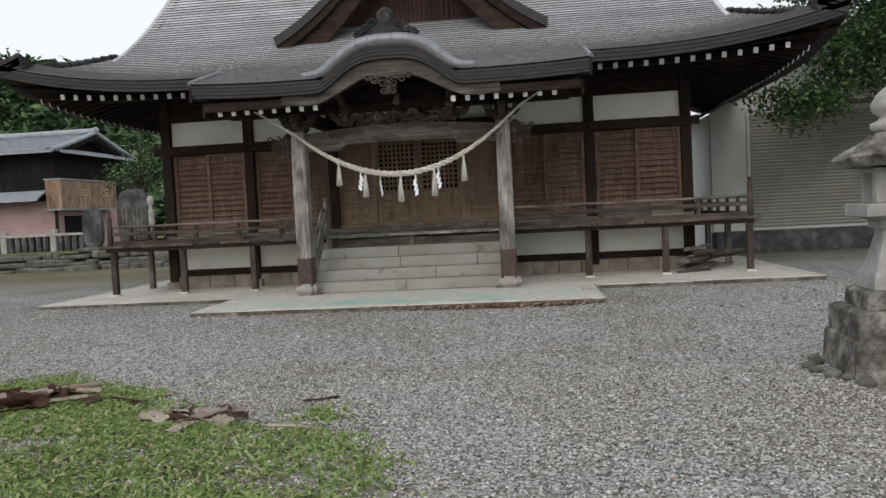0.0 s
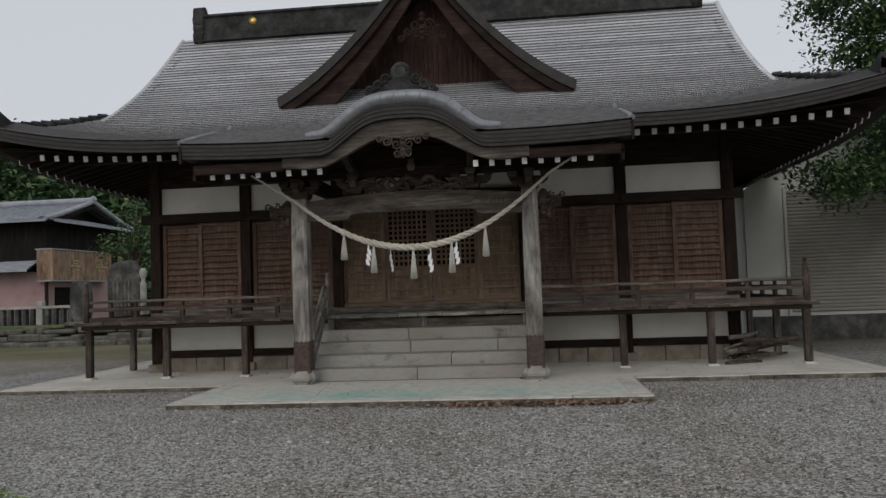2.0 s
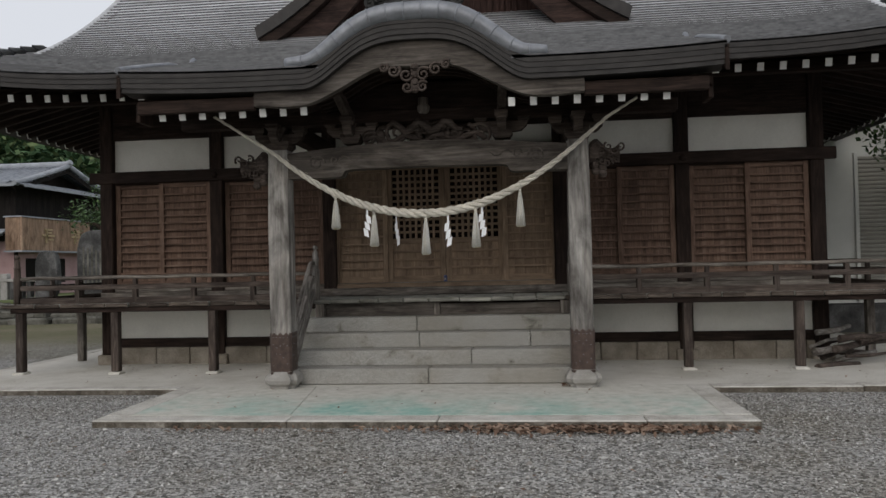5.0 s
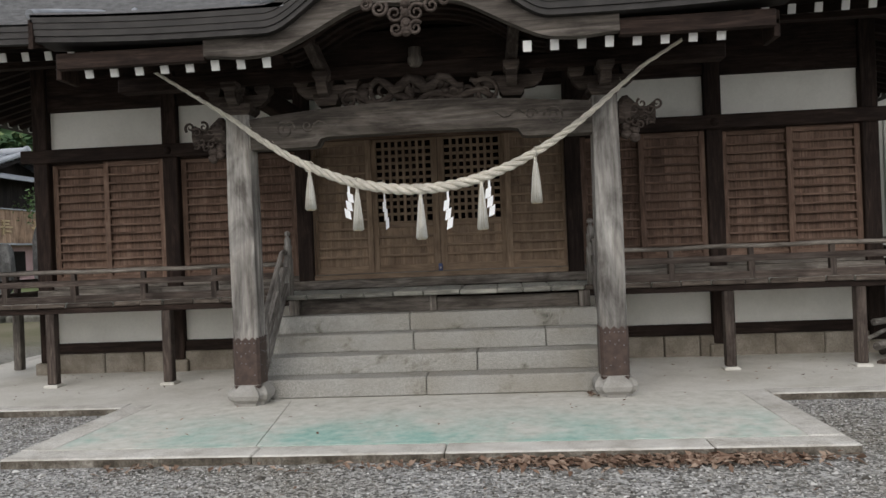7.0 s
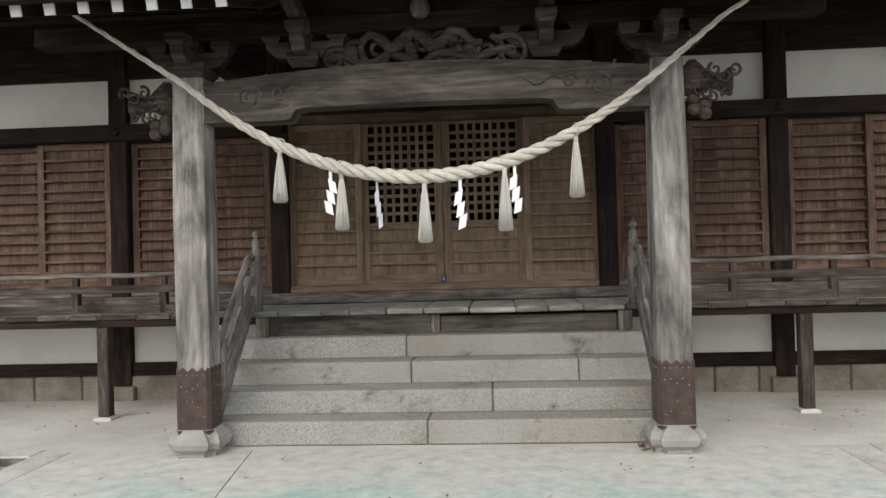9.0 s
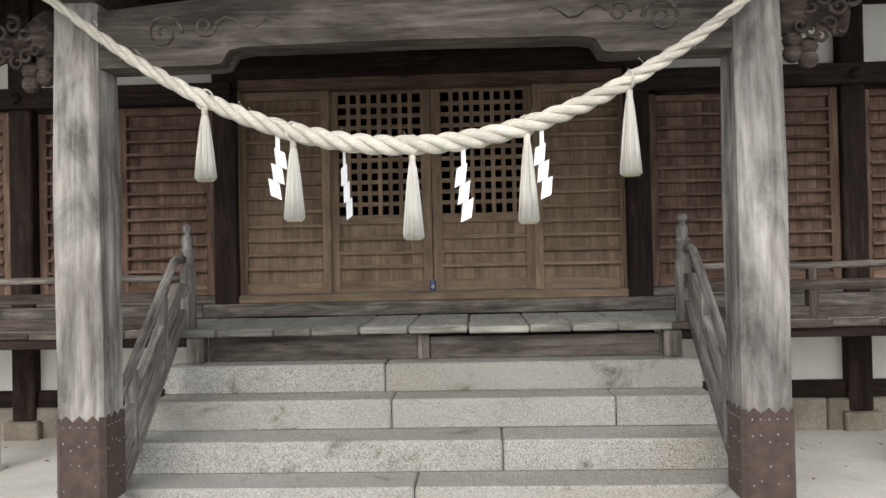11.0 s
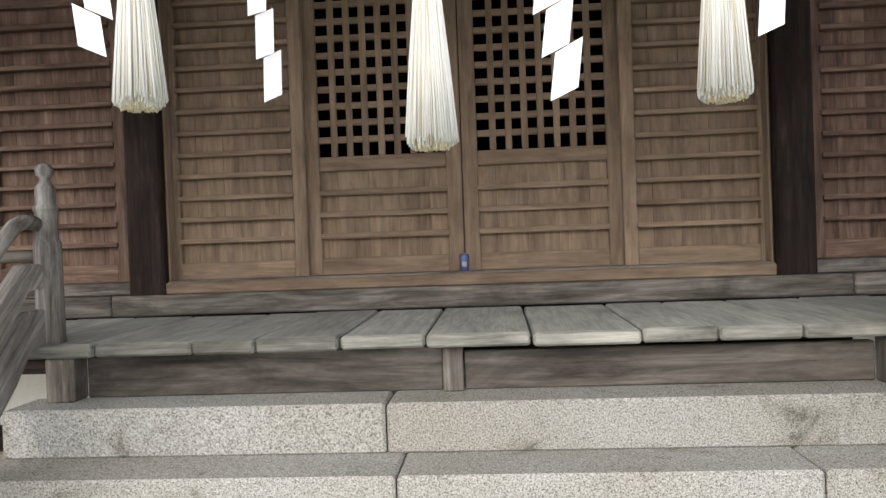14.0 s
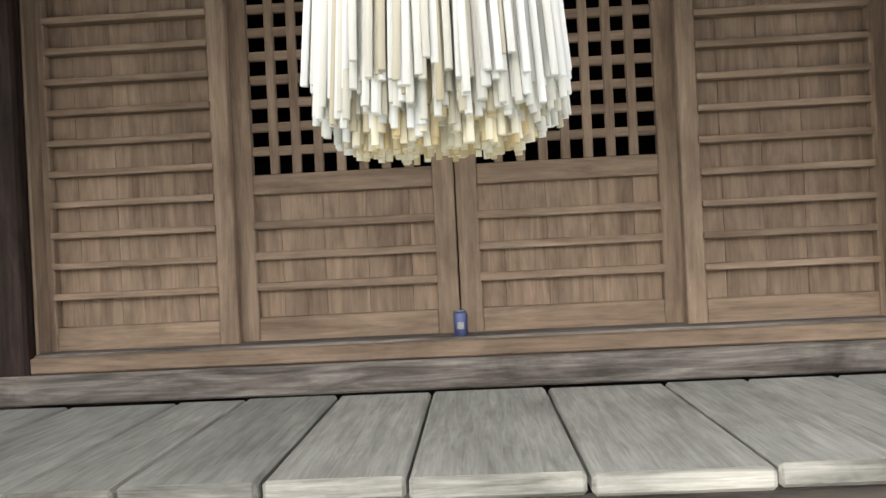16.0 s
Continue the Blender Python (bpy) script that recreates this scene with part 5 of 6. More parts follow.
def tassel_data(length, seed):
    rnd = random.Random(seed)
    bm, core = B(), B()
    for k in range(1150):
        a = rnd.uniform(0, 2 * math.pi)
        q = rnd.random() ** 0.45
        r0, r1 = 0.012 * q, 0.052 * q
        r1 *= 1 + rnd.uniform(-0.07, 0.07)
        L = length - 0.014 * max(0.0, (q - 0.72) / 0.28) + rnd.uniform(-0.012, 0.006)
        j = rnd.uniform(-0.35, 0.35) * (1 if rnd.random() < 0.2 else 0.25)
        pts = []
        for h in (0.0, 0.12, 0.3, 0.6, 1.0):
            r = r0 + (r1 - r0) * (h ** 0.72)
            pts.append((r * math.cos(a + j * h), r * math.sin(a + j * h), -0.05 - (L - 0.05) * h))
        tube(bm if q > 0.75 else core, pts, [0.0011, 0.0014, 0.0016, 0.0018, 0.0019], 4)
    return data_of("straw_skirt", bm, straw_bits), data_of("straw_core", core, straw_core)


def tassel(x, top, bottom, seed):
    c = rope_point(x)
    t_ = thing("straw_tassel", "pale straw tassel tied under the rope, cut straight at the bottom", "tassel", "tassels on the rope", at=(c.x, c.y, c.z - 0.02))
    t_.rotation_euler = (0, 0, seed * 1.3)
    L = c.z - 0.02 - bottom
    for name, me in zip(("straw_skirt", "straw_core"), tassel_data(L, seed)):
        ob = new(name, me)
        ob.parent = t_
        tagged(ob, kind="stuff")
    bm = B()
    lathe(bm, [(0.012, -0.02), (0.017, -0.03), (0.017, -0.062), (0.014, -0.07)], (0, 0, 0), 10)
    part("binding", bm, straw_rope, t_)
    bm = B()
    tube(bm, [(0, 0.05 * math.cos(a), 0.02 + 0.05 * math.sin(a)) for a in [2 * math.pi * q / 14 for q in range(15)]], 0.006, 6)
    part("loop", bm, straw_rope, t_)


for i, (x, tp, bt) in enumerate(((-2.262, 2.46, 2.032), (-1.81, 2.23, 1.817), (-1.204, 2.15, 1.709), (-0.623, 2.245, 1.778), (-0.11, 2.49, 2.003))):
    tassel(x, tp, bt, i + 1)


def streamer(x, bottom, turn, flip):
    c = rope_point(x)
    s_ = thing("paper_streamer", "white folded zigzag paper streamer hanging from the rope", "paper streamer", "paper streamers on the rope", at=(c.x, c.y, c.z - 0.03))
    s_.rotation_euler = (0, 0, radians(turn))
    H = c.z - 0.03 - bottom
    bm = B()
    box(bm, -0.011, 0.011, -0.0006, 0.0006, -H * 0.36, 0.0)
    part("strip", bm, paper, s_)
    w, h = 0.055, H * 0.235
    z, off = -H * 0.25, 0.0
    for k in range(3):
        bm = B()
        o = flip * (-0.008 + 0.015 * k)
        o2 = o - flip * 0.012
        d = -0.003 - 0.004 * k
        vs = [bm.verts.new(p) for p in ((o - flip * w / 2, d, z - 0.012), (o + flip * w / 2, d, z + 0.016), (o2 + flip * w / 2, d - 0.008, z - h + 0.01), (o2 - flip * w / 2, d - 0.008, z - h - 0.014))]
        bm.faces.new(vs)
        ret = bmesh.ops.extrude_face_region(bm, geom=bm.faces[:])
        bmesh.ops.translate(bm, vec=(0, 0.0012, 0), verts=[v for v in ret["geom"] if isinstance(v, bmesh.types.BMVert)])
        part("fold", bm, paper, s_)
        z -= h * 0.93


streamer(-1.89, 1.909, 10, -1)
streamer(-1.55, 1.797, 66, 1)
streamer(-0.945, 1.771, -8, 1)
streamer(-0.55, 1.876, 12, 1)

# drink can on the door sill
can = thing("drink_can", "small blue and white drink can on the door sill", "can", at=(-1.262, 14.66, 1.3265))
bm = B()
lathe(bm, [(0.022, 0), (0.0265, 0.006), (0.0265, 0.088), (0.023, 0.1)], (0, 0, 0), 20)
part("body", bm, plain("can_blue", (0.07, 0.09, 0.2), rough=0.35, metal=0.4), can)
bm = B()
lathe(bm, [(0.0225, 0.1), (0.0225, 0.104), (0.019, 0.102)], (0, 0, 0), 20)
part("lid", bm, rim_metal, can)
bm = B()
rows = [[(0.0268 * math.sin(a), -0.0268 * math.cos(a), 0.048 + r) for a in [-0.5 + 1.0 * i / 8 for i in range(9)]] for r in (-0.014, 0.012)]
loft(bm, rows)
part("label", bm, lantern_stone, can, "white patch on the can")

# ---- firewood under the veranda ----
pile = thing("firewood_pile", "loose stack of dark branches under the end of the veranda", "firewood")
for i in range(15):
    x = 3.95 + random.uniform(0, 0.75)
    y = 14.0 + random.uniform(0, 0.9)
    z = 0.16 + 0.045 * (i % 9)
    a = random.uniform(-0.5, 0.5)
    L = random.uniform(0.7, 1.3)
    bm = B()
    p = Vector((x - L / 2 * math.cos(a) * 0.6, y - L / 2 * 0.7, z + random.uniform(-0.02, 0.05)))
    q = Vector((x + L / 2 * math.cos(a) * 0.6, y + L / 2 * 0.7 * math.sin(a), z + random.uniform(-0.02, 0.12)))
    mid = (p + q) / 2 + Vector((0, random.uniform(-0.04, 0.04), random.uniform(-0.02, 0.04)))
    r = random.uniform(0.022, 0.055)
    tube(bm, [p, mid, q], [r, r * 0.95, r * 0.7], 7)
    part("log", bm, aged_x if i % 4 else grey_x, pile)

# ---- stone lantern ----
lan = thing("stone_lantern", "tall weathered granite lantern on a mossy stepped base", "stone lantern", at=(3.87, 5.75, 0))
lan.rotation_euler = (0, 0, radians(-5))


def lan_part(name, prof, square=True, n=20, bev=0.006, label="", material=None):
    bm = B()
    lathe(bm, prof, (0, 0, 0), n, square)
    if bev:
        bmesh.ops.bevel(bm, geom=bm.edges[:], offset=bev, segments=1, affect="EDGES")
    return part(name, bm, material or lantern_stone, lan, label)


lan_part("lower_plinth", [(0.48, -0.02), (0.46, 0.3), (0.43, 0.31), (0.43, 0.52), (0.39, 0.54)], material=stained_stone, label="black-stained lower plinth")
lan_part("upper_plinth", [(0.32, 0.54), (0.31, 0.67), (0.27, 0.69)], material=stained_stone)
lan_part("shaft", [(0.235, 0.69), (0.22, 0.8), (0.16, 0.97), (0.118, 1.12), (0.115, 1.18), (0.15, 1.185), (0.155, 1.25)], label="flared pale granite shaft")
lan_part("shelf", [(0.16, 1.25), (0.2, 1.27), (0.3, 1.285), (0.3, 1.385), (0.285, 1.39)])
for dx, dy in ((-1, -1), (1, -1), (1, 1), (-1, 1)):
    bm = B()
    box(bm, dx * 0.15 - 0.045, dx * 0.15 + 0.045, dy * 0.15 - 0.045, dy * 0.15 + 0.045, 1.39, 1.65, 0.008)
    part("firebox_post", bm, lantern_stone, lan)
lan_part("firebox_top", [(0.2, 1.64), (0.21, 1.675)], bev=0.005)
bm = B()
rows = []
for r, h, cor in ((0.39, 1.68, 0.04), (0.42, 1.745, 0.075), (0.34, 1.815, 0.03), (0.2, 1.9, 0.0), (0.13, 1.96, 0.0)):
    ring = []
    for i in range(16):
        a = 2 * math.pi * (i + 0.5) / 16
        m_ = max(abs(math.cos(a)), abs(math.sin(a)))
        k = min(abs(math.cos(a)), abs(math.sin(a))) / m_
        ring.append((r * math.cos(a) / m_, r * math.sin(a) / m_, h + cor * k ** 3))
    rows.append(ring)
loft(bm, rows, True)
part("cap", bm, stained_stone, lan, "spreading cap with upturned corners")
lan_part("finial", [(0.12, 1.96), (0.16, 2.0), (0.16, 2.04), (0.1, 2.06), (0.085, 2.09), (0.14, 2.13), (0.155, 2.19), (0.11, 2.27), (0.02, 2.34)], False, 16, 0)
for ob in lan.children:
    ob.scale = (0.93, 0.93, 1.0)
for i in range(22):
    a = i * 2 * math.pi / 22
    r = 0.62 + random.uniform(-0.05, 0.12)
    bm = B()
    bmesh.ops.create_icosphere(bm, subdivisions=2, radius=random.uniform(0.035, 0.065))
    for v in bm.verts:
        v.co *= 1 + 0.25 * noise.noise(v.co * 9 + Vector((i, 0, 0)))
    bmesh.ops.transform(bm, matrix=Matrix.Translation((3.87 + r * math.cos(a), 5.75 + r * math.sin(a), 0.02)) @ Matrix.Diagonal((1.2, 1, 0.7, 1)), verts=bm.verts[:])
    tagged(part("edging_stone", bm, bank_stone), "rough mossy edging stone round the lantern base", "stone", "edging stones")

# ---- shed ----
sheet_mat = plain("grey_green_sheet", (0.5, 0.51, 0.48), rough=0.6, amount=0.08, scale=1.5)
# pale side-wall sheet, with the daylight falling on it put into the colour
lit_pale_sheet = plain("lit_pale_sheet", (0.8, 0.81, 0.78), rough=0.6, amount=0.06, scale=1.5)
shutter_mat = plain("grey_roller_shutter", (0.27, 0.262, 0.235), rough=0.6, amount=0.15, scale=1.2)
shed = thing("storage_shed", "grey sheet-metal shed with a ribbed roller shutter and sloping roof", "shed", at=(-0.2, 0.1, -0.2))
SY = 19.5
bm = B()
slab(bm, [(5.9, 0.0), (14.0, 0.0), (14.0, 4.0), (10.2, 6.45), (5.9, 3.85)], SY, SY + 0.12)
part("front_wall", bm, sheet_mat, shed)
bar("side_wall", shed, lit_pale_sheet, 5.88, 5.97, SY + 0.12, SY + 7, 0.0, 3.85, 0.0)
bar("plinth", shed, dark_stone, 5.85, 13.0, SY - 0.5, SY, 0.0, 0.82, 0.02, "dark concrete plinth")
z = 0.9
i = 0
bm = B()
rows = []
while z < 3.75:
    for dz, dy in ((0.0, 0.0), (0.02, -0.022), (0.055, -0.022), (0.075, 0.0)):
        rows.append([(6.85, SY - 0.03 + dy, z + dz), (11.4, SY - 0.03 + dy, z + dz)])
    z += 0.085
loft(bm, rows)
part("roller_shutter", bm, shutter_mat, shed, "dull grey ribbed roller shutter")
bar("shutter_guide", shed, sheet_mat, 6.78, 6.85, SY - 0.07, SY, 0.85, 3.85, 0.004)
bar("shutter_guide", shed, sheet_mat, 11.4, 11.47, SY - 0.07, SY, 0.85, 3.85, 0.004)
bm = B()
rows = []
for i in range(70):
    y = SY - 0.35 + i * 0.11
    w = 0.03 * (i % 2)
    rows.append([(5.6, y, 3.74 + w), (10.2, y, 6.52 + w), (14.2, y, 3.9 + w)])
loft(bm, rows)
part("corrugated_roof", bm, sheet_mat, shed)

# ---- trees ----
bark_mat = mineral("tree_bark", (0.04, 0.03, 0.024), (0.08, 0.065, 0.05), (0.13, 0.11, 0.09), scale=25, spread=3)


def leaf_cloud(name, clumps, per, spread, size, material, parent, seed, label=""):
    rs = np.random.RandomState(seed)
    c = np.repeat(np.array(clumps), per, axis=0)
    p = c + rs.normal(0, spread, c.shape) * np.array((1, 1, 0.6))
    k = len(p)
    a, t_ = rs.uniform(0, 2 * np.pi, k), rs.normal(0, 0.55, k)
    d = np.stack((np.cos(a) * np.cos(t_), np.sin(a) * np.cos(t_), np.sin(t_)), 1)
    b_ = np.stack((-np.sin(a), np.cos(a), rs.normal(0, 0.4, k)), 1)
    L = (size * rs.uniform(0.7, 1.3, k))[:, None]
    v = np.stack((p, p + d * L * 0.5 + b_ * L * 0.24, p + d * L, p + d * L * 0.5 - b_ * L * 0.24), 1).reshape(-1, 3)
    me = bpy.data.meshes.new(name)
    me.from_pydata(v.tolist(), [], np.arange(4 * k).reshape(-1, 4).tolist())
    me.materials.append(material)
    ob = new(name, me)
    ob.parent = parent
    if label:
        ob["label"] = label
    return ob


def tree(x, y, h, blobs, seed, per=70, size=0.135, spread=0.26, label="dense broadleaf evergreen tree with dark green foliage"):
    rs = random.Random(seed)
    t_ = thing("tree", label, "tree")
    bm = B()
    tube(bm, [(x, y, -0.1), (x + 0.1, y, h * 0.2), (x - 0.1, y + 0.1, h * 0.5), (x, y, h * 0.8)], [0.3, 0.24, 0.16, 0.06], 10)
    part("trunk", bm, bark_mat, t_)
    clumps = []
    for bx, by, bz, rx, ry, rz, n_ in blobs:
        bm = B()
        s = Vector((x, y, max(1.2, min(h * 0.5, bz - 0.6))))
        e = Vector((bx, by, bz))
        tube(bm, [s, s.lerp(e, 0.5) + Vector((0, 0, 0.25)), e], [0.11, 0.07, 0.02], 7)
        part("limb", bm, bark_mat, t_)
        for _ in range(n_):
            a, b_ = rs.uniform(0, 2 * math.pi), math.acos(rs.uniform(-1, 1))
            q = rs.random() ** 0.4
            clumps.append((bx + rx * q * math.sin(b_) * math.cos(a), by + ry * q * math.sin(b_) * math.sin(a), bz + rz * q * math.cos(b_)))
    leaf_cloud("crown", clumps, per, spread, size, leaf_mat, t_, seed)
    return t_


tree(10.2, 17.2, 10.0, [(7.3, 17.4, 3.55, 1.0, 0.8, 0.5, 40), (8.6, 17.2, 4.6, 1.3, 1.2, 0.8, 70), (10.0, 17.0, 5.6, 1.6, 1.5, 1.2, 90), (8.0, 17.6, 6.3, 1.2, 1.0, 0.9, 60), (7.6, 17.8, 7.6, 1.1, 1.0, 0.9, 60), (9.2, 17.4, 8.4, 1.7, 1.4, 1.1, 90), (11.5, 17.0, 7.0, 1.8, 1.5, 1.6, 90), (8.9, 17.0, 10.0, 1.6, 1.4, 1.0, 70), (11.0, 16.4, 3.8, 1.4, 1.2, 0.9, 60)], 3)
tree(13.5, 19.0, 9.0, [(12.6, 18.6, 3.0, 1.8, 1.5, 1.6, 80), (13.4, 18.8, 5.6, 2.2, 1.6, 1.8, 90), (15.5, 18.8, 3.6, 2.0, 1.5, 2.0, 70)], 5)
tree(-14.9, 29.5, 5.4, [(-15.3, 29.2, 3.9, 0.8, 0.6, 0.6, 22), (-14.6, 29.3, 4.8, 0.8, 0.6, 0.6, 18), (-14.3, 29.3, 3.6, 0.9, 0.6, 0.9, 26), (-15.9, 29.3, 3.4, 0.5, 0.5, 0.5, 12), (-14.8, 29.4, 5.5, 0.4, 0.4, 0.3, 6)], 8, 26, 0.13, 0.2, "small garden tree with yellowish green leaves")
tree(-47.0, 62.0, 20.0, [(-46.5, 62.0, 17.2, 1.8, 1.8, 1.6, 50), (-47.5, 62.0, 19.0, 1.2, 1.2, 1.0, 30)], 9, 30, 0.4, 0.5, "tall dark pine tree above the roofs")

# ---- forested hill ----
rs = np.random.RandomState(4)
hill = thing("hill_slope", "distant hillside covered with dark green forest", "hill", kind="structure")


def hill_h(x, y):
    k = max(0.0, min(1.0, (y - 62) / 60))
    return k * max(2.0, (10 + 23 / (1 + math.exp((x + 62) / 12)))) + 1.5 * noise.noise(Vector((x * 0.05, y * 0.05, 0)))


bm = B()
rows = [[(x, y, hill_h(x, y) - 1.0) for x in range(-200, 41, 8)] for y in range(58, 171, 8)]
loft(bm, rows)
part("slope", bm, hill_mat, hill)
cl = []
while len(cl) < 2600:
    x, y = rs.uniform(-150, 10), rs.uniform(64, 130)
    cl.append((x, y, hill_h(x, y) + rs.uniform(-0.5, 1.8)))
woods = leaf_cloud("forest", cl, 22, 1.0, 1.5, hill_mat, None, 11)
tagged(woods, "dark green mixed forest covering the far hillside", "forest", kind="stuff")

# ---- old house beyond the yard ----
tile_mat = plain("grey_roof_tile", (0.3, 0.32, 0.35), rough=0.4, amount=0.2, scale=3)
pink_wall = mineral("faded_pink_wall", (0.3, 0.2, 0.2), (0.38, 0.26, 0.26), (0.43, 0.31, 0.31), scale=20, spread=0.7, relief=0.1, speck=0.15)
panel_mat = wood("ochre_sign_panel", 2, (0.19, 0.125, 0.085), (0.28, 0.195, 0.14), (0.34, 0.255, 0.19), grain=6, blotch=0.7)
black_timber = wood("blackened_boards", 2, (0.006, 0.005, 0.005), (0.013, 0.011, 0.01), (0.028, 0.024, 0.022), grain=12)
house = thing("old_house", "two-storey old wooden house with grey tiled roof and pink lower wall", "house")
HE, HS, HN = -19.95, 31.4, 37.2              # east, south and north faces
RGY, RGZ, EVZ = 34.2, 6.1, 5.02              # ridge, its height, and the eaves
bar("upper_wall", house, black_timber, -34.0, HE, HS, HN, 2.9, 5.12, 0.0)
bar("lower_wall", house, pink_wall, -34.0, HE - 0.02, HS + 0.02, HN, 0.3, 2.88, 0.0, "faded pink rendered wall")
bm = B()
slab(bm, [(HS, 5.12), (HN, 5.12), (RGY, 5.98)], HE - 0.35, HE - 0.25, "x")
part("gable_wall", bm, black_timber, house)
for s, ye in ((-1, 30.6), (1, 37.9)):
    rows_n = 13
    for i in range(rows_n):
        y0, z0 = ye + (RGY - ye) * i / rows_n, EVZ + (RGZ - EVZ) * (i / rows_n) ** 1.12
        y1, z1 = ye + (RGY - ye) * (i + 1) / rows_n, EVZ + (RGZ - EVZ) * ((i + 1) / rows_n) ** 1.12
        bm = B()
        loft(bm, [[(-34, y0, z0 - 0.06), (-19.45, y0, z0 - 0.06)], [(-34, y0, z0 + 0.04), (-19.45, y0, z0 + 0.04)], [(-34, y1, z1), (-19.45, y1, z1)], [(-34, y1, z1 - 0.1), (-19.45, y1, z1 - 0.1)]])
        part("tile_course", bm, tile_mat, house)
    bm = B()
    for q in range(48):
        x = -19.62 - q * 0.29
        tube(bm, [(x, ye + (RGY - ye) * v_, EVZ + (RGZ - EVZ) * v_ ** 1.12 + 0.04) for v_ in (0.0, 0.25, 0.5, 0.75, 1.0)], 0.045, 5)
    tagged(part("tile_ribs", bm, tile_mat, house), kind="stuff")
    bm = B()
    tube(bm, [(-19.45, ye + (RGY - ye) * v_, EVZ + (RGZ - EVZ) * v_ ** 1.12 + 0.06) for v_ in (0.0, 0.25, 0.5, 0.75, 1.0)], 0.1, 8)
    part("verge_tiles", bm, tile_mat, house)
    bm = B()
    slab(bm, [(ye + (RGY - ye) * v_, EVZ + (RGZ - EVZ) * v_ ** 1.12 - 0.06) for v_ in (0.0, 0.5, 1.0)] + [(ye + (RGY - ye) * v_, EVZ + (RGZ - EVZ) * v_ ** 1.12 - 0.26) for v_ in (1.0, 0.5, 0.06)], -19.6, -19.52, "x")
    part("barge_board", bm, black_timber, house)
# small roof across the foot of the gable
for i in range(4):
    x0, z0 = -19.1 - 0.2 * i, 4.98 + 0.07 * i
    bm = B()
    loft(bm, [[(x0, 30.7, z0 - 0.05), (x0, 37.8, z0 - 0.05)], [(x0, 30.7, z0 + 0.03), (x0, 37.8, z0 + 0.03)], [(x0 - 0.22, 30.7, z0 + 0.08), (x0 - 0.22, 37.8, z0 + 0.08)]])
    part("tile_course", bm, tile_mat, house)
bm = B()
tube(bm, [(-34, RGY, RGZ + 0.1), (-19.6, RGY, RGZ + 0.1), (-19.35, RGY, RGZ + 0.22)], [0.16, 0.16, 0.12], 10)
part("ridge_tiles", bm, tile_mat, house)
# lean-to roof along the lower storey
for i in range(5):
    y0, z0 = 30.55 + 0.85 * i / 5, 2.95 + 0.42 * i / 5
    y1, z1 = 30.55 + 0.85 * (i + 1) / 5, 2.95 + 0.42 * (i + 1) / 5
    bm = B()
    loft(bm, [[(-34, y0, z0 - 0.08), (-20.25, y0, z0 - 0.08)], [(-34, y0, z0 + 0.04), (-20.25, y0, z0 + 0.04)], [(-34, y1, z1), (-20.25, y1, z1)], [(-34, y1, z1 - 0.1), (-20.25, y1, z1 - 0.1)]])
    part("tile_course", bm, tile_mat, house)
bm = B()
box(bm, -20.2, -19.5, 31.1, 35.8, 2.5, 3.8, 0.02)
part("balcony_panel", bm, panel_mat, house, "weathered ochre boarded balcony front")
bar("panel_cap", house, tile_mat, -20.24, -19.46, 31.06, 35.84, 3.801, 3.85, 0.0)
bar("panel_cap", house, tile_mat, -20.24, -19.46, 31.06, 35.84, 2.44, 2.499, 0.0)
bar("panel_corner", house, panel_mat, -19.53, -19.46, 31.06, 31.13, 2.5, 3.8, 0.0)
# two raised characters on the panel, drawn as plain strokes
sign_gold = plain("ochre_letters", (0.42, 0.33, 0.2), rough=0.6)
for cy in (32.75, 34.75):
    for dy, dz, w, h in ((0, 0.2, 0.24, 0.035), (0, 0.08, 0.2, 0.03), (0, -0.04, 0.4, 0.035), (-0.12, 0.04, 0.035, 0.2), (-0.15, -0.18, 0.035, 0.16), (0.12, -0.2, 0.2, 0.03)):
        bar("letter_stroke", house, sign_gold, -19.495, -19.45, cy + dy - w, cy + dy + w, 3.16 + dz - h, 3.16 + dz + h, 0.0)
bar("window", house, black_inside, HE - 0.03, HE + 0.01, 32.0, 34.6, 1.2, 2.2, 0.0, "dark shaded window")
bar("corner_post", house, dark_z, HE - 0.02, HE + 0.08, 31.3, 31.42, 0.3, 2.9, 0.0)
# further roofs behind
for x, y, z, w in ((-17.2, 44, 6.0, 5.0), (-17.5, 52, 7.5, 6.0)):
    h2 = thing("far_house", "distant house with pale grey roof", "house", "far houses")
    bar("wall", h2, pink_wall, x - w / 2 + 0.3, x + w / 2 - 0.3, y, y + 5, 0, z - 0.9, 0.0)
    bm = B()
    slab(bm, [(y - 0.6, z - 1.1), (y + 2.5, z), (y + 5.6, z - 1.1), (y + 5.6, z - 1.25), (y + 2.5, z - 0.15), (y - 0.6, z - 1.25)], x - w / 2, x + w / 2, "x")
    part("roof", bm, tile_mat, h2)

# ---- bank, fence and monuments ----
bank = thing("stone_bank", "low dry-stone retaining bank with mossy top", "retaining wall", kind="structure")
for lay in range(3):
    x = -30.0
    while x < -8.5:
        w = random.uniform(0.25, 1.3)
        bm = B()
        box(bm, x, x + w - 0.02, 24.6 + lay * 0.35 + random.uniform(-0.16, 0.12), 26.5, lay * 0.24 - 0.02, lay * 0.24 + 0.225 + random.uniform(-0.11, 0.07), 0.05)
        part("bank_stone", bm, bank_stone, bank)
        x += w
bar("bank_fill", bank, bank_stone, -30, -8.5, 25.8, 60, 0.0, 0.66, 0.0, "mossy earth")
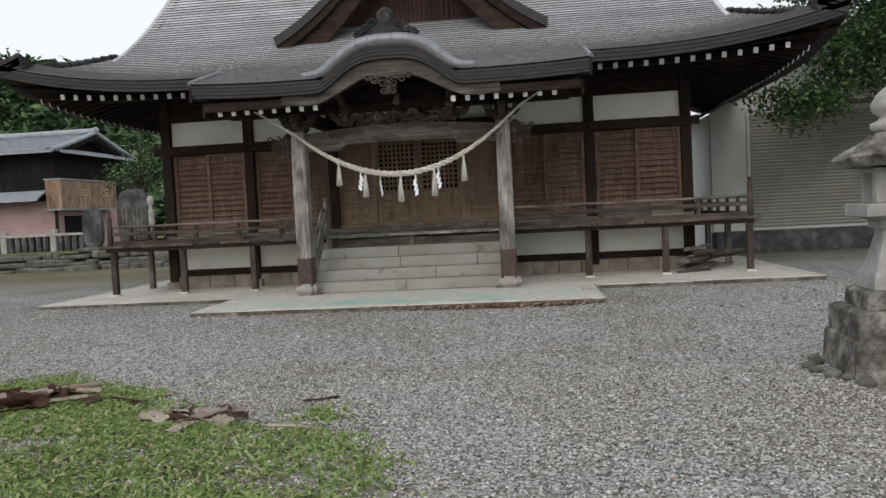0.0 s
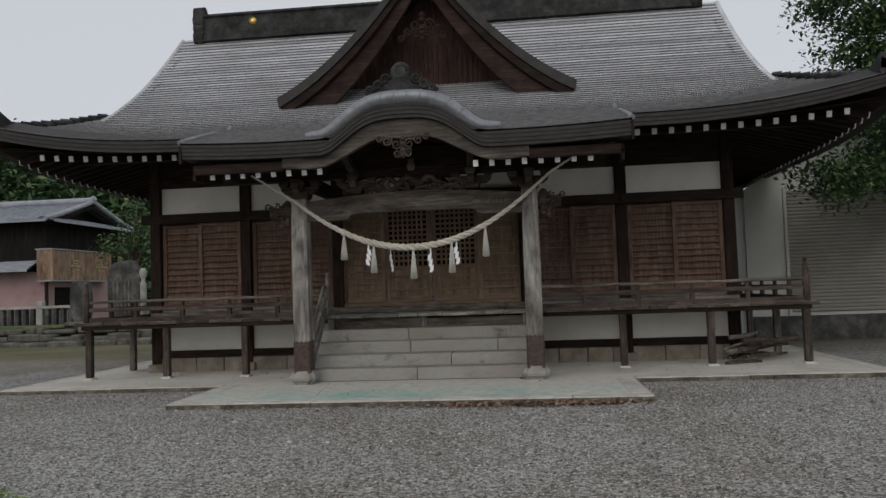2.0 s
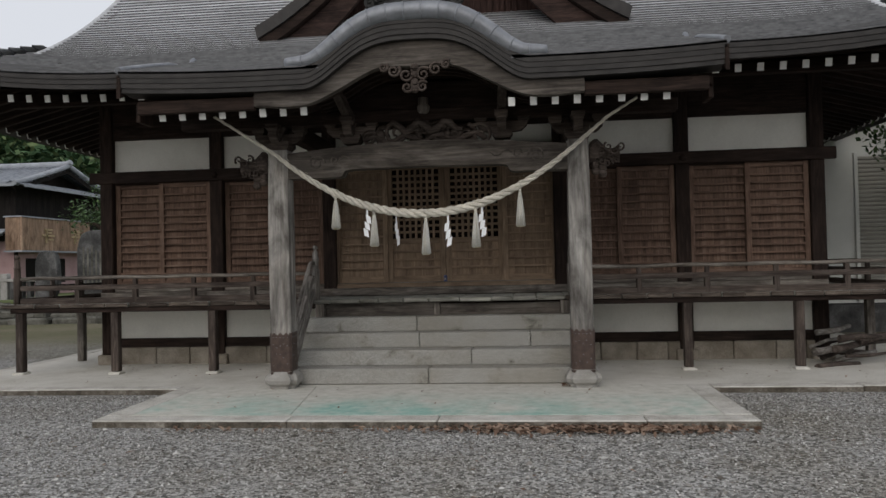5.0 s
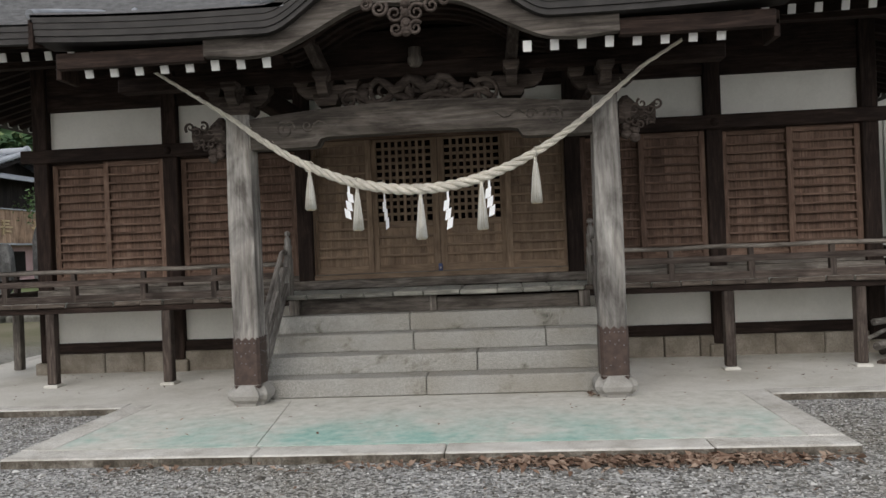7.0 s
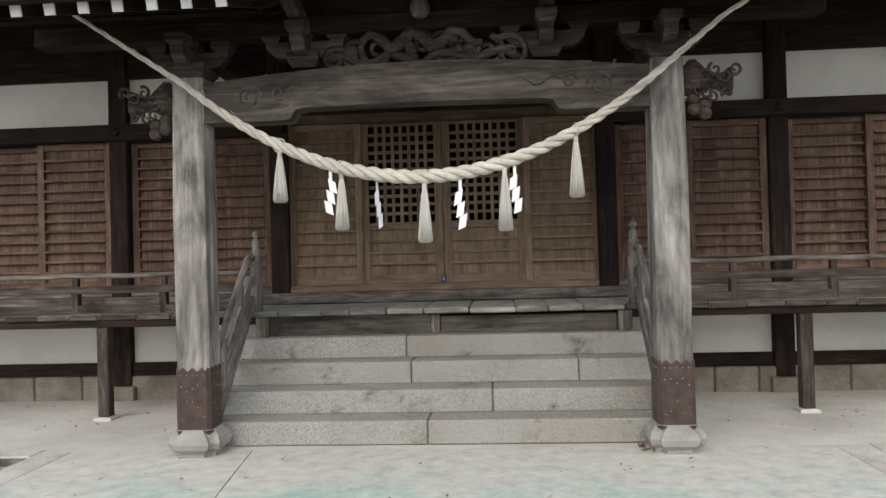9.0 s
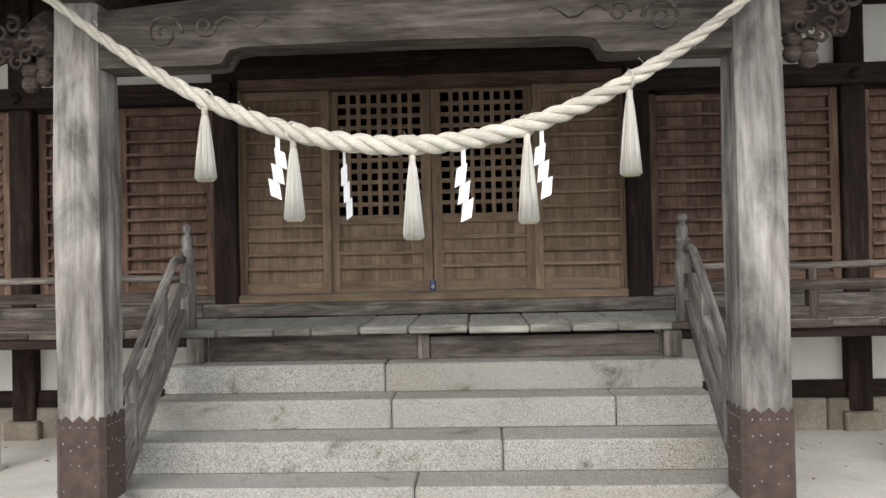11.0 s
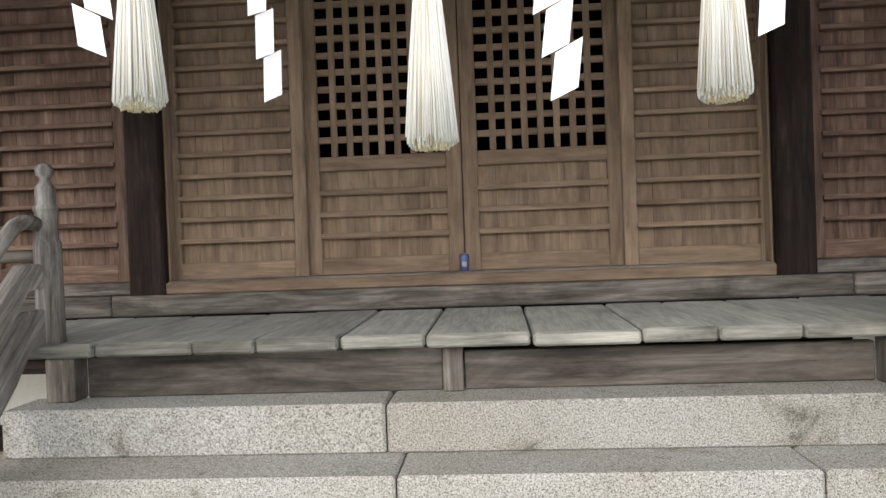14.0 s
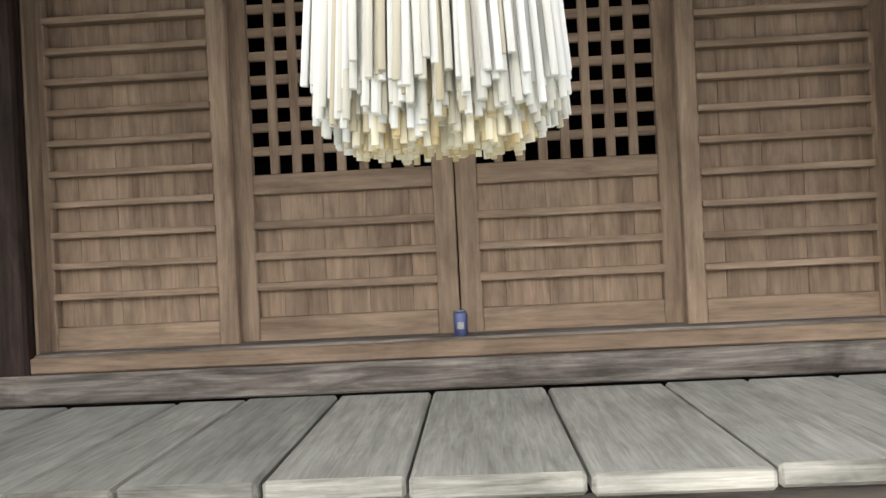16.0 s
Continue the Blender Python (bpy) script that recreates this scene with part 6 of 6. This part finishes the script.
moss = plain("mossy_earth", (0.1, 0.12, 0.05), rough=0.95, amount=0.5, scale=2)
bar("bank_top", bank, moss, -30, -8.5, 25.6, 60, 0.66, 0.72, 0.0)
fence = thing("stone_fence", "row of short grey stone fence posts with rails", "fence")
for i in range(34):
    x = -26.0 + i * 0.3
    big = i % 7 == 0
    bar("fence_post", fence, dark_stone if not big else lantern_stone, x - (0.13 if big else 0.08), x + (0.13 if big else 0.08), 27.4, 27.62, 0.7, 1.6 if big else 1.32, 0.02)
bar("fence_rail", fence, lantern_stone, -26.2, -15.9, 27.38, 27.64, 1.325, 1.42, 0.01)


def monument(x, y, w, h, seed, material, label):
    m_ = thing("stone_monument", label, "monument", "standing stones")
    bm = B()
    o = []
    n_ = 22
    for i in range(n_):
        a = 2 * math.pi * i / n_
        r = 1 + 0.1 * noise.noise(Vector((math.cos(a) * 1.3 + seed, math.sin(a) * 1.3, seed)))
        cx, cz = math.cos(a), math.sin(a)
        sx = abs(cx) ** 0.55 * (1 if cx > 0 else -1)
        sz = abs(cz) ** 0.55 * (1 if cz > 0 else -1)
        o.append((x + sx * w / 2 * r, 0.8 + h / 2 + sz * h / 2 * r))
    slab(bm, o, y, y + 0.22)
    bmesh.ops.bevel(bm, geom=bm.edges[:], offset=0.03, segments=1, affect="EDGES")
    part("slab", bm, material, m_)
    bm = B()
    box(bm, x - w * 0.7, x + w * 0.7, y - 0.2, y + 0.45, 0.6, 0.85, 0.05)
    part("base", bm, bank_stone, m_)
    return m_


monument(-15.0, 25.8, 0.72, 1.48, 2.0, dark_stone, "dark rounded standing stone on a rough base")
big_stone = monument(-13.5, 26.0, 1.2, 2.08, 5.0, dark_stone, "tall dark inscribed standing stone with pale stains")
for i in range(6):
    bar("inscription", big_stone, bank_stone, -13.9 + i * 0.14, -13.84 + i * 0.14, 25.994, 26.002, 1.15 + random.uniform(-0.1, 0.1), 2.4 + random.uniform(-0.2, 0.1), 0.0)

pale_post = thing("stone_post", "slim pale stone post with a rounded head beside the standing stone", "stone post")
bm = B()
lathe(bm, [(0.11, 0.7), (0.1, 2.1), (0.06, 2.16), (0.06, 2.24), (0.12, 2.34), (0.13, 2.5), (0.07, 2.62)], (-12.72, 25.9, 0), 12)
part("shaft", bm, lantern_stone, pale_post)

# overhead cables
for k, (z0, z1) in enumerate(((8.3, 6.2), (8.0, 6.1))):
    c = thing("overhead_cable", "thin black overhead cable", "cable", "overhead cables")
    bm = B()
    tube(bm, [(-60 + 4.6 * i, 42, z0 + (z1 - z0) * i / 10 - 0.6 * math.sin(math.pi * i / 10)) for i in range(11)], 0.025, 5)
    part("wire", bm, black_inside, c)

# ---- loose ground cover: gravel, grass, bark, fallen leaves ----
GY_ = np.linspace(5.5, 10.0, 16)
GZ_ = np.array([ground_z(y) for y in GY_])


def scatter(name, pos, size, flat, material, label, category, seed):
    """Many small rough stones in one mesh."""
    rs = np.random.RandomState(seed)
    k = len(pos)
    base = np.array(((1, 0, 0), (0, 1, 0), (-1, 0, 0), (0, -1, 0), (0, 0, 1), (0, 0, -1)), float)
    tri = np.array(((0, 1, 4), (1, 2, 4), (2, 3, 4), (3, 0, 4), (1, 0, 5), (2, 1, 5), (3, 2, 5), (0, 3, 5)))
    sc = size[:, None, None] * rs.uniform(0.55, 1.35, (k, 6, 1)) * np.array((1, 1, flat))
    a = rs.uniform(0, 2 * np.pi, k)
    v = base[None] * sc
    x = v[..., 0] * np.cos(a)[:, None] - v[..., 1] * np.sin(a)[:, None]
    y = v[..., 0] * np.sin(a)[:, None] + v[..., 1] * np.cos(a)[:, None]
    v = np.stack((x + v[..., 2] * rs.normal(0, 0.4, (k, 1)), y, v[..., 2]), -1) + pos[:, None]
    f = (tri[None] + 6 * np.arange(k)[:, None, None]).reshape(-1, 3)
    v[..., 2] += np.interp(pos[:, 1], GY_, GZ_)[:, None]
    me = bpy.data.meshes.new(name)
    me.from_pydata(v.reshape(-1, 3).tolist(), [], f.tolist())
    me.materials.append(material)
    return tagged(new(name, me), label, category, kind="stuff")


rs = np.random.RandomState(21)


def in_yard(p):
    x, y = p[:, 0], p[:, 1]
    keep = ~((x > -4.33) & (x < 2.01) & (y > 10.3)) & (y < 12.18)
    keep &= (x - 3.87) ** 2 + (y - 5.75) ** 2 > 0.35
    return p[keep]


near = np.stack((rs.uniform(-3.4, 3.4, 100000), rs.uniform(1.6, 6.2, 100000), rs.uniform(-0.002, 0.008, 100000)), 1)
far_ = np.stack((rs.uniform(-8.0, 7.0, 90000), rs.uniform(6.2, 12.4, 90000), rs.uniform(-0.002, 0.008, 90000)), 1)


def grassy(x, y):
    """How grassy a spot is: a ragged patch on one side of a slanting line, near the start of the walk."""
    edge = float(np.interp(y, (2.0, 3.2, 4.2, 4.75, 5.6, 6.5), (0.5, 0.2, -0.35, -1.9, -2.4, -3.9)))
    g = min((edge + 0.15 - x) / 0.8, (6.45 - y) / 0.5, 0.4 if y < 4.3 else 0.75)
    return g + 0.35 * noise.noise(Vector((x * 1.1, y * 1.1, 3.0))) + 0.45 * noise.noise(Vector((x * 3.5, y * 3.5, 7.0))) + 0.3 * noise.noise(Vector((x * 9, y * 9, 2.0)))


near = near[np.array([grassy(p[0], p[1]) < 0.35 or i % 5 == 0 for i, p in enumerate(near)])]
pts = in_yard(np.concatenate((near, far_)))
scatter("gravel", pts, 0.0045 + 0.0095 * rs.random_sample(len(pts)) ** 2, 0.65, pebble_mat, "loose grey crushed gravel", "gravel", 22)
big = in_yard(np.stack((rs.uniform(-5, 5, 420), rs.uniform(2.3, 10.4, 420), rs.uniform(0.0, 0.01, 420)), 1))
scatter("pebbles", big, rs.uniform(0.016, 0.036, len(big)), 0.5, pebble_mat, "scattered larger pale stones on the gravel", "pebbles", 23)

gp = []
while len(gp) < 44000:
    x, y = rs.uniform(-6.5, 0.9), rs.uniform(1.2, 6.7)
    g = grassy(x, y)
    g -= max(0.0, -4.0 - x) * 0.6 + max(0.0, 2.3 - y) * 1.2
    if g > 0 and rs.random_sample() < min(1.0, 0.05 + g * g * 1.2):
        gp.append((x, y, 0.0))
    elif rs.random_sample() < 0.8 * math.exp(-((x + 0.72) ** 2 / 0.035 + (y - 4.72) ** 2 / 0.04)) * (0.5 + noise.noise(Vector((x * 7, y * 7, 1)))):
        gp.append((x, y, 0.0))
gp = np.array(gp)
k = len(gp)
a, h = rs.uniform(0, 2 * np.pi, k), rs.uniform(0.01, 0.04, k)
lean = rs.normal(0, 0.022, (k, 2))
w = rs.uniform(0.004, 0.014, k)
d = np.stack((np.cos(a) * w, np.sin(a) * w, np.zeros(k)), 1)
mid = gp + np.stack((lean[:, 0] * 0.5, lean[:, 1] * 0.5, h * 0.7), 1)
tip = gp + np.stack((lean[:, 0] * 1.6, lean[:, 1] * 1.6, h), 1)
v = np.stack((gp - d * 0.6, gp + d * 0.6, mid + d, tip, mid - d), 1).reshape(-1, 3)
f = np.arange(5 * k).reshape(-1, 5)
me = bpy.data.meshes.new("grass")
me.from_pydata(v.tolist(), [], f.tolist())
me.materials.append(grass_mat)
tagged(new("grass", me), "low green weeds and grass growing through the gravel", "grass", kind="stuff")


def leaf_litter(name, pos, size, label, seed, material=None):
    rs = np.random.RandomState(seed)
    k = len(pos)
    a = rs.uniform(0, 2 * np.pi, k)
    u = np.stack((np.cos(a), np.sin(a), rs.normal(0, 0.25, k)), 1) * (size * rs.uniform(0.6, 1.3, k))[:, None]
    w = np.stack((-np.sin(a), np.cos(a), rs.normal(0, 0.35, k)), 1) * (size * 0.4 * rs.uniform(0.6, 1.3, k))[:, None]
    up = np.array((0, 0, 1.0)) * (size * 0.25)
    v = np.stack((pos - u, pos + w + up, pos + u, pos - w + up * 0.4), 1).reshape(-1, 3)
    me = bpy.data.meshes.new(name)
    me.from_pydata(v.tolist(), [], np.arange(4 * k).reshape(-1, 4).tolist())
    me.materials.append(material or fallen_mat)
    return tagged(new(name, me), label, "fallen leaves", kind="stuff")


xs_ = np.concatenate((rs.normal(0.5, 0.65, 700), rs.uniform(-3.5, 1.6, 160)))
pos = np.stack((xs_, 10.29 - np.abs(rs.normal(0, 0.12, 860)), 0.075 + rs.uniform(0.008, 0.04, 860)), 1)
leaf_litter("fallen_leaves", pos[(pos[:, 0] > -4) & (pos[:, 0] < 1.9)], 0.046, "brown fallen leaves drifted against the kerb", 31)
pos = np.stack((rs.uniform(-7, 5, 150), rs.uniform(12.75, 14.4, 150), np.full(150, SLAB + 0.006)), 1)
pos = pos[(pos[:, 0] < -3.3) | (pos[:, 0] > 0.85)]
leaf_litter("fallen_leaves", pos, 0.022, "a few dry leaves on the concrete platform", 32)
pos = np.stack((rs.uniform(-3.9, 1.6, 26), rs.uniform(10.8, 12.4, 26), np.full(26, SLAB + 0.008)), 1)
leaf_litter("fallen_leaves", pos, 0.02, "a few dry leaves on the concrete apron", 33)
pos = np.stack((rs.uniform(-5, 4, 260), rs.uniform(2.4, 10, 260), np.full(260, 0.018)), 1)
pos[:, 2] += np.interp(pos[:, 1], GY_, GZ_)
leaf_litter("fallen_leaves", pos, 0.025, "dark leaf scraps scattered over the gravel", 34)
leaf_litter("fallen_leaves", np.stack((rs.normal(0.36, 0.03, 18), rs.normal(12.3, 0.07, 18), np.full(18, SLAB + 0.01)), 1), 0.028, "red-brown leaves gathered beside the post base", 35)

# torn bark lying on the grass
bark_dark = wood("torn_bark", 0, (0.05, 0.028, 0.02), (0.11, 0.066, 0.05), (0.2, 0.14, 0.11), grain=40)
bark_pale = wood("weathered_bark", 0, (0.36, 0.3, 0.25), (0.5, 0.43, 0.37), (0.6, 0.54, 0.48), grain=40, blotch=0.3, fibres=0.35, broadly=0.3)


def bark_piece(x, y, z, L, W, rz, curl, material, tilt=0.0):
    bm = B()
    rows_t, rows_b = [], []
    nL, nW = 7, 6
    for i in range(nL):
        u = i / (nL - 1) - 0.5
        rt = []
        wv = W * (1 - 0.5 * abs(u) ** 1.5 + 0.3 * noise.noise(Vector((u * 4 + x, y, 1))))
        for j in range(nW):
            v_ = j / (nW - 1) - 0.5
            ang = v_ * curl
            rt.append((u * L + 0.02 * noise.noise(Vector((v_ * 5, u * 5, x))), wv * (math.sin(ang) / max(curl, 0.01)), wv * (1 - math.cos(ang)) / max(curl, 0.01) * 0.8 + 0.012 * noise.noise(Vector((u * 6, v_ * 6, y)))))
        rows_t.append(rt)
    loft(bm, rows_t)
    ret = bmesh.ops.solidify(bm, geom=bm.faces[:], thickness=0.008)
    bmesh.ops.transform(bm, matrix=pose(x, y, z, tilt, 0, rz), verts=bm.verts[:])
    lo = min(v_.co.z for v_ in bm.verts)
    bmesh.ops.translate(bm, vec=(0, 0, z - lo), verts=bm.verts[:])
    return tagged(part("bark_piece", bm, material), "piece of torn curled tree bark on the grass", "bark", "torn bark pieces")


rb = random.Random(12)
for i in range(34):
    bark_piece(-3.55 + rb.gauss(0, 0.27), 5.3 + rb.gauss(0, 0.17), 0.004 + 0.007 * (i % 7), rb.uniform(0.2, 0.62), rb.uniform(0.1, 0.3), rb.uniform(-70, 70), rb.uniform(0.9, 2.8), bark_pale if i % 3 == 0 else bark_dark, rb.uniform(-38, 38))
for i in range(22):
    bark_piece(-1.72 + rb.gauss(0, 0.22), 4.68 + rb.gauss(0, 0.13), 0.006 + 0.006 * (i % 5), rb.uniform(0.14, 0.42), rb.uniform(0.08, 0.17), rb.uniform(-90, 90), rb.uniform(0.3, 1.4), bark_dark if i % 4 == 0 else bark_pale, rb.uniform(-20, 20))
for i in range(14):
    bark_piece(-3.3 + rb.uniform(-0.6, 0.8), 4.7 + rb.uniform(-0.5, 0.5), 0.006, rb.uniform(0.1, 0.3), rb.uniform(0.05, 0.14), rb.uniform(-90, 90), rb.uniform(0.3, 1.0), bark_pale, rb.uniform(-8, 8))
for x, y, L, rz in ((-0.93, 4.42, 0.42, -12), (-0.75, 4.36, 0.35, -8), (-2.45, 5.45, 0.35, 20), (-2.9, 5.2, 0.25, -10), (-0.85, 5.2, 0.3, 25), (-3.1, 4.2, 0.35, 5), (-3.2, 6.0, 0.4, 10), (-2.6, 3.6, 0.25, 40)):
    bark_piece(x, y, 0.006, L, 0.07, rz, 0.5, bark_pale if L > 0.32 else bark_dark)
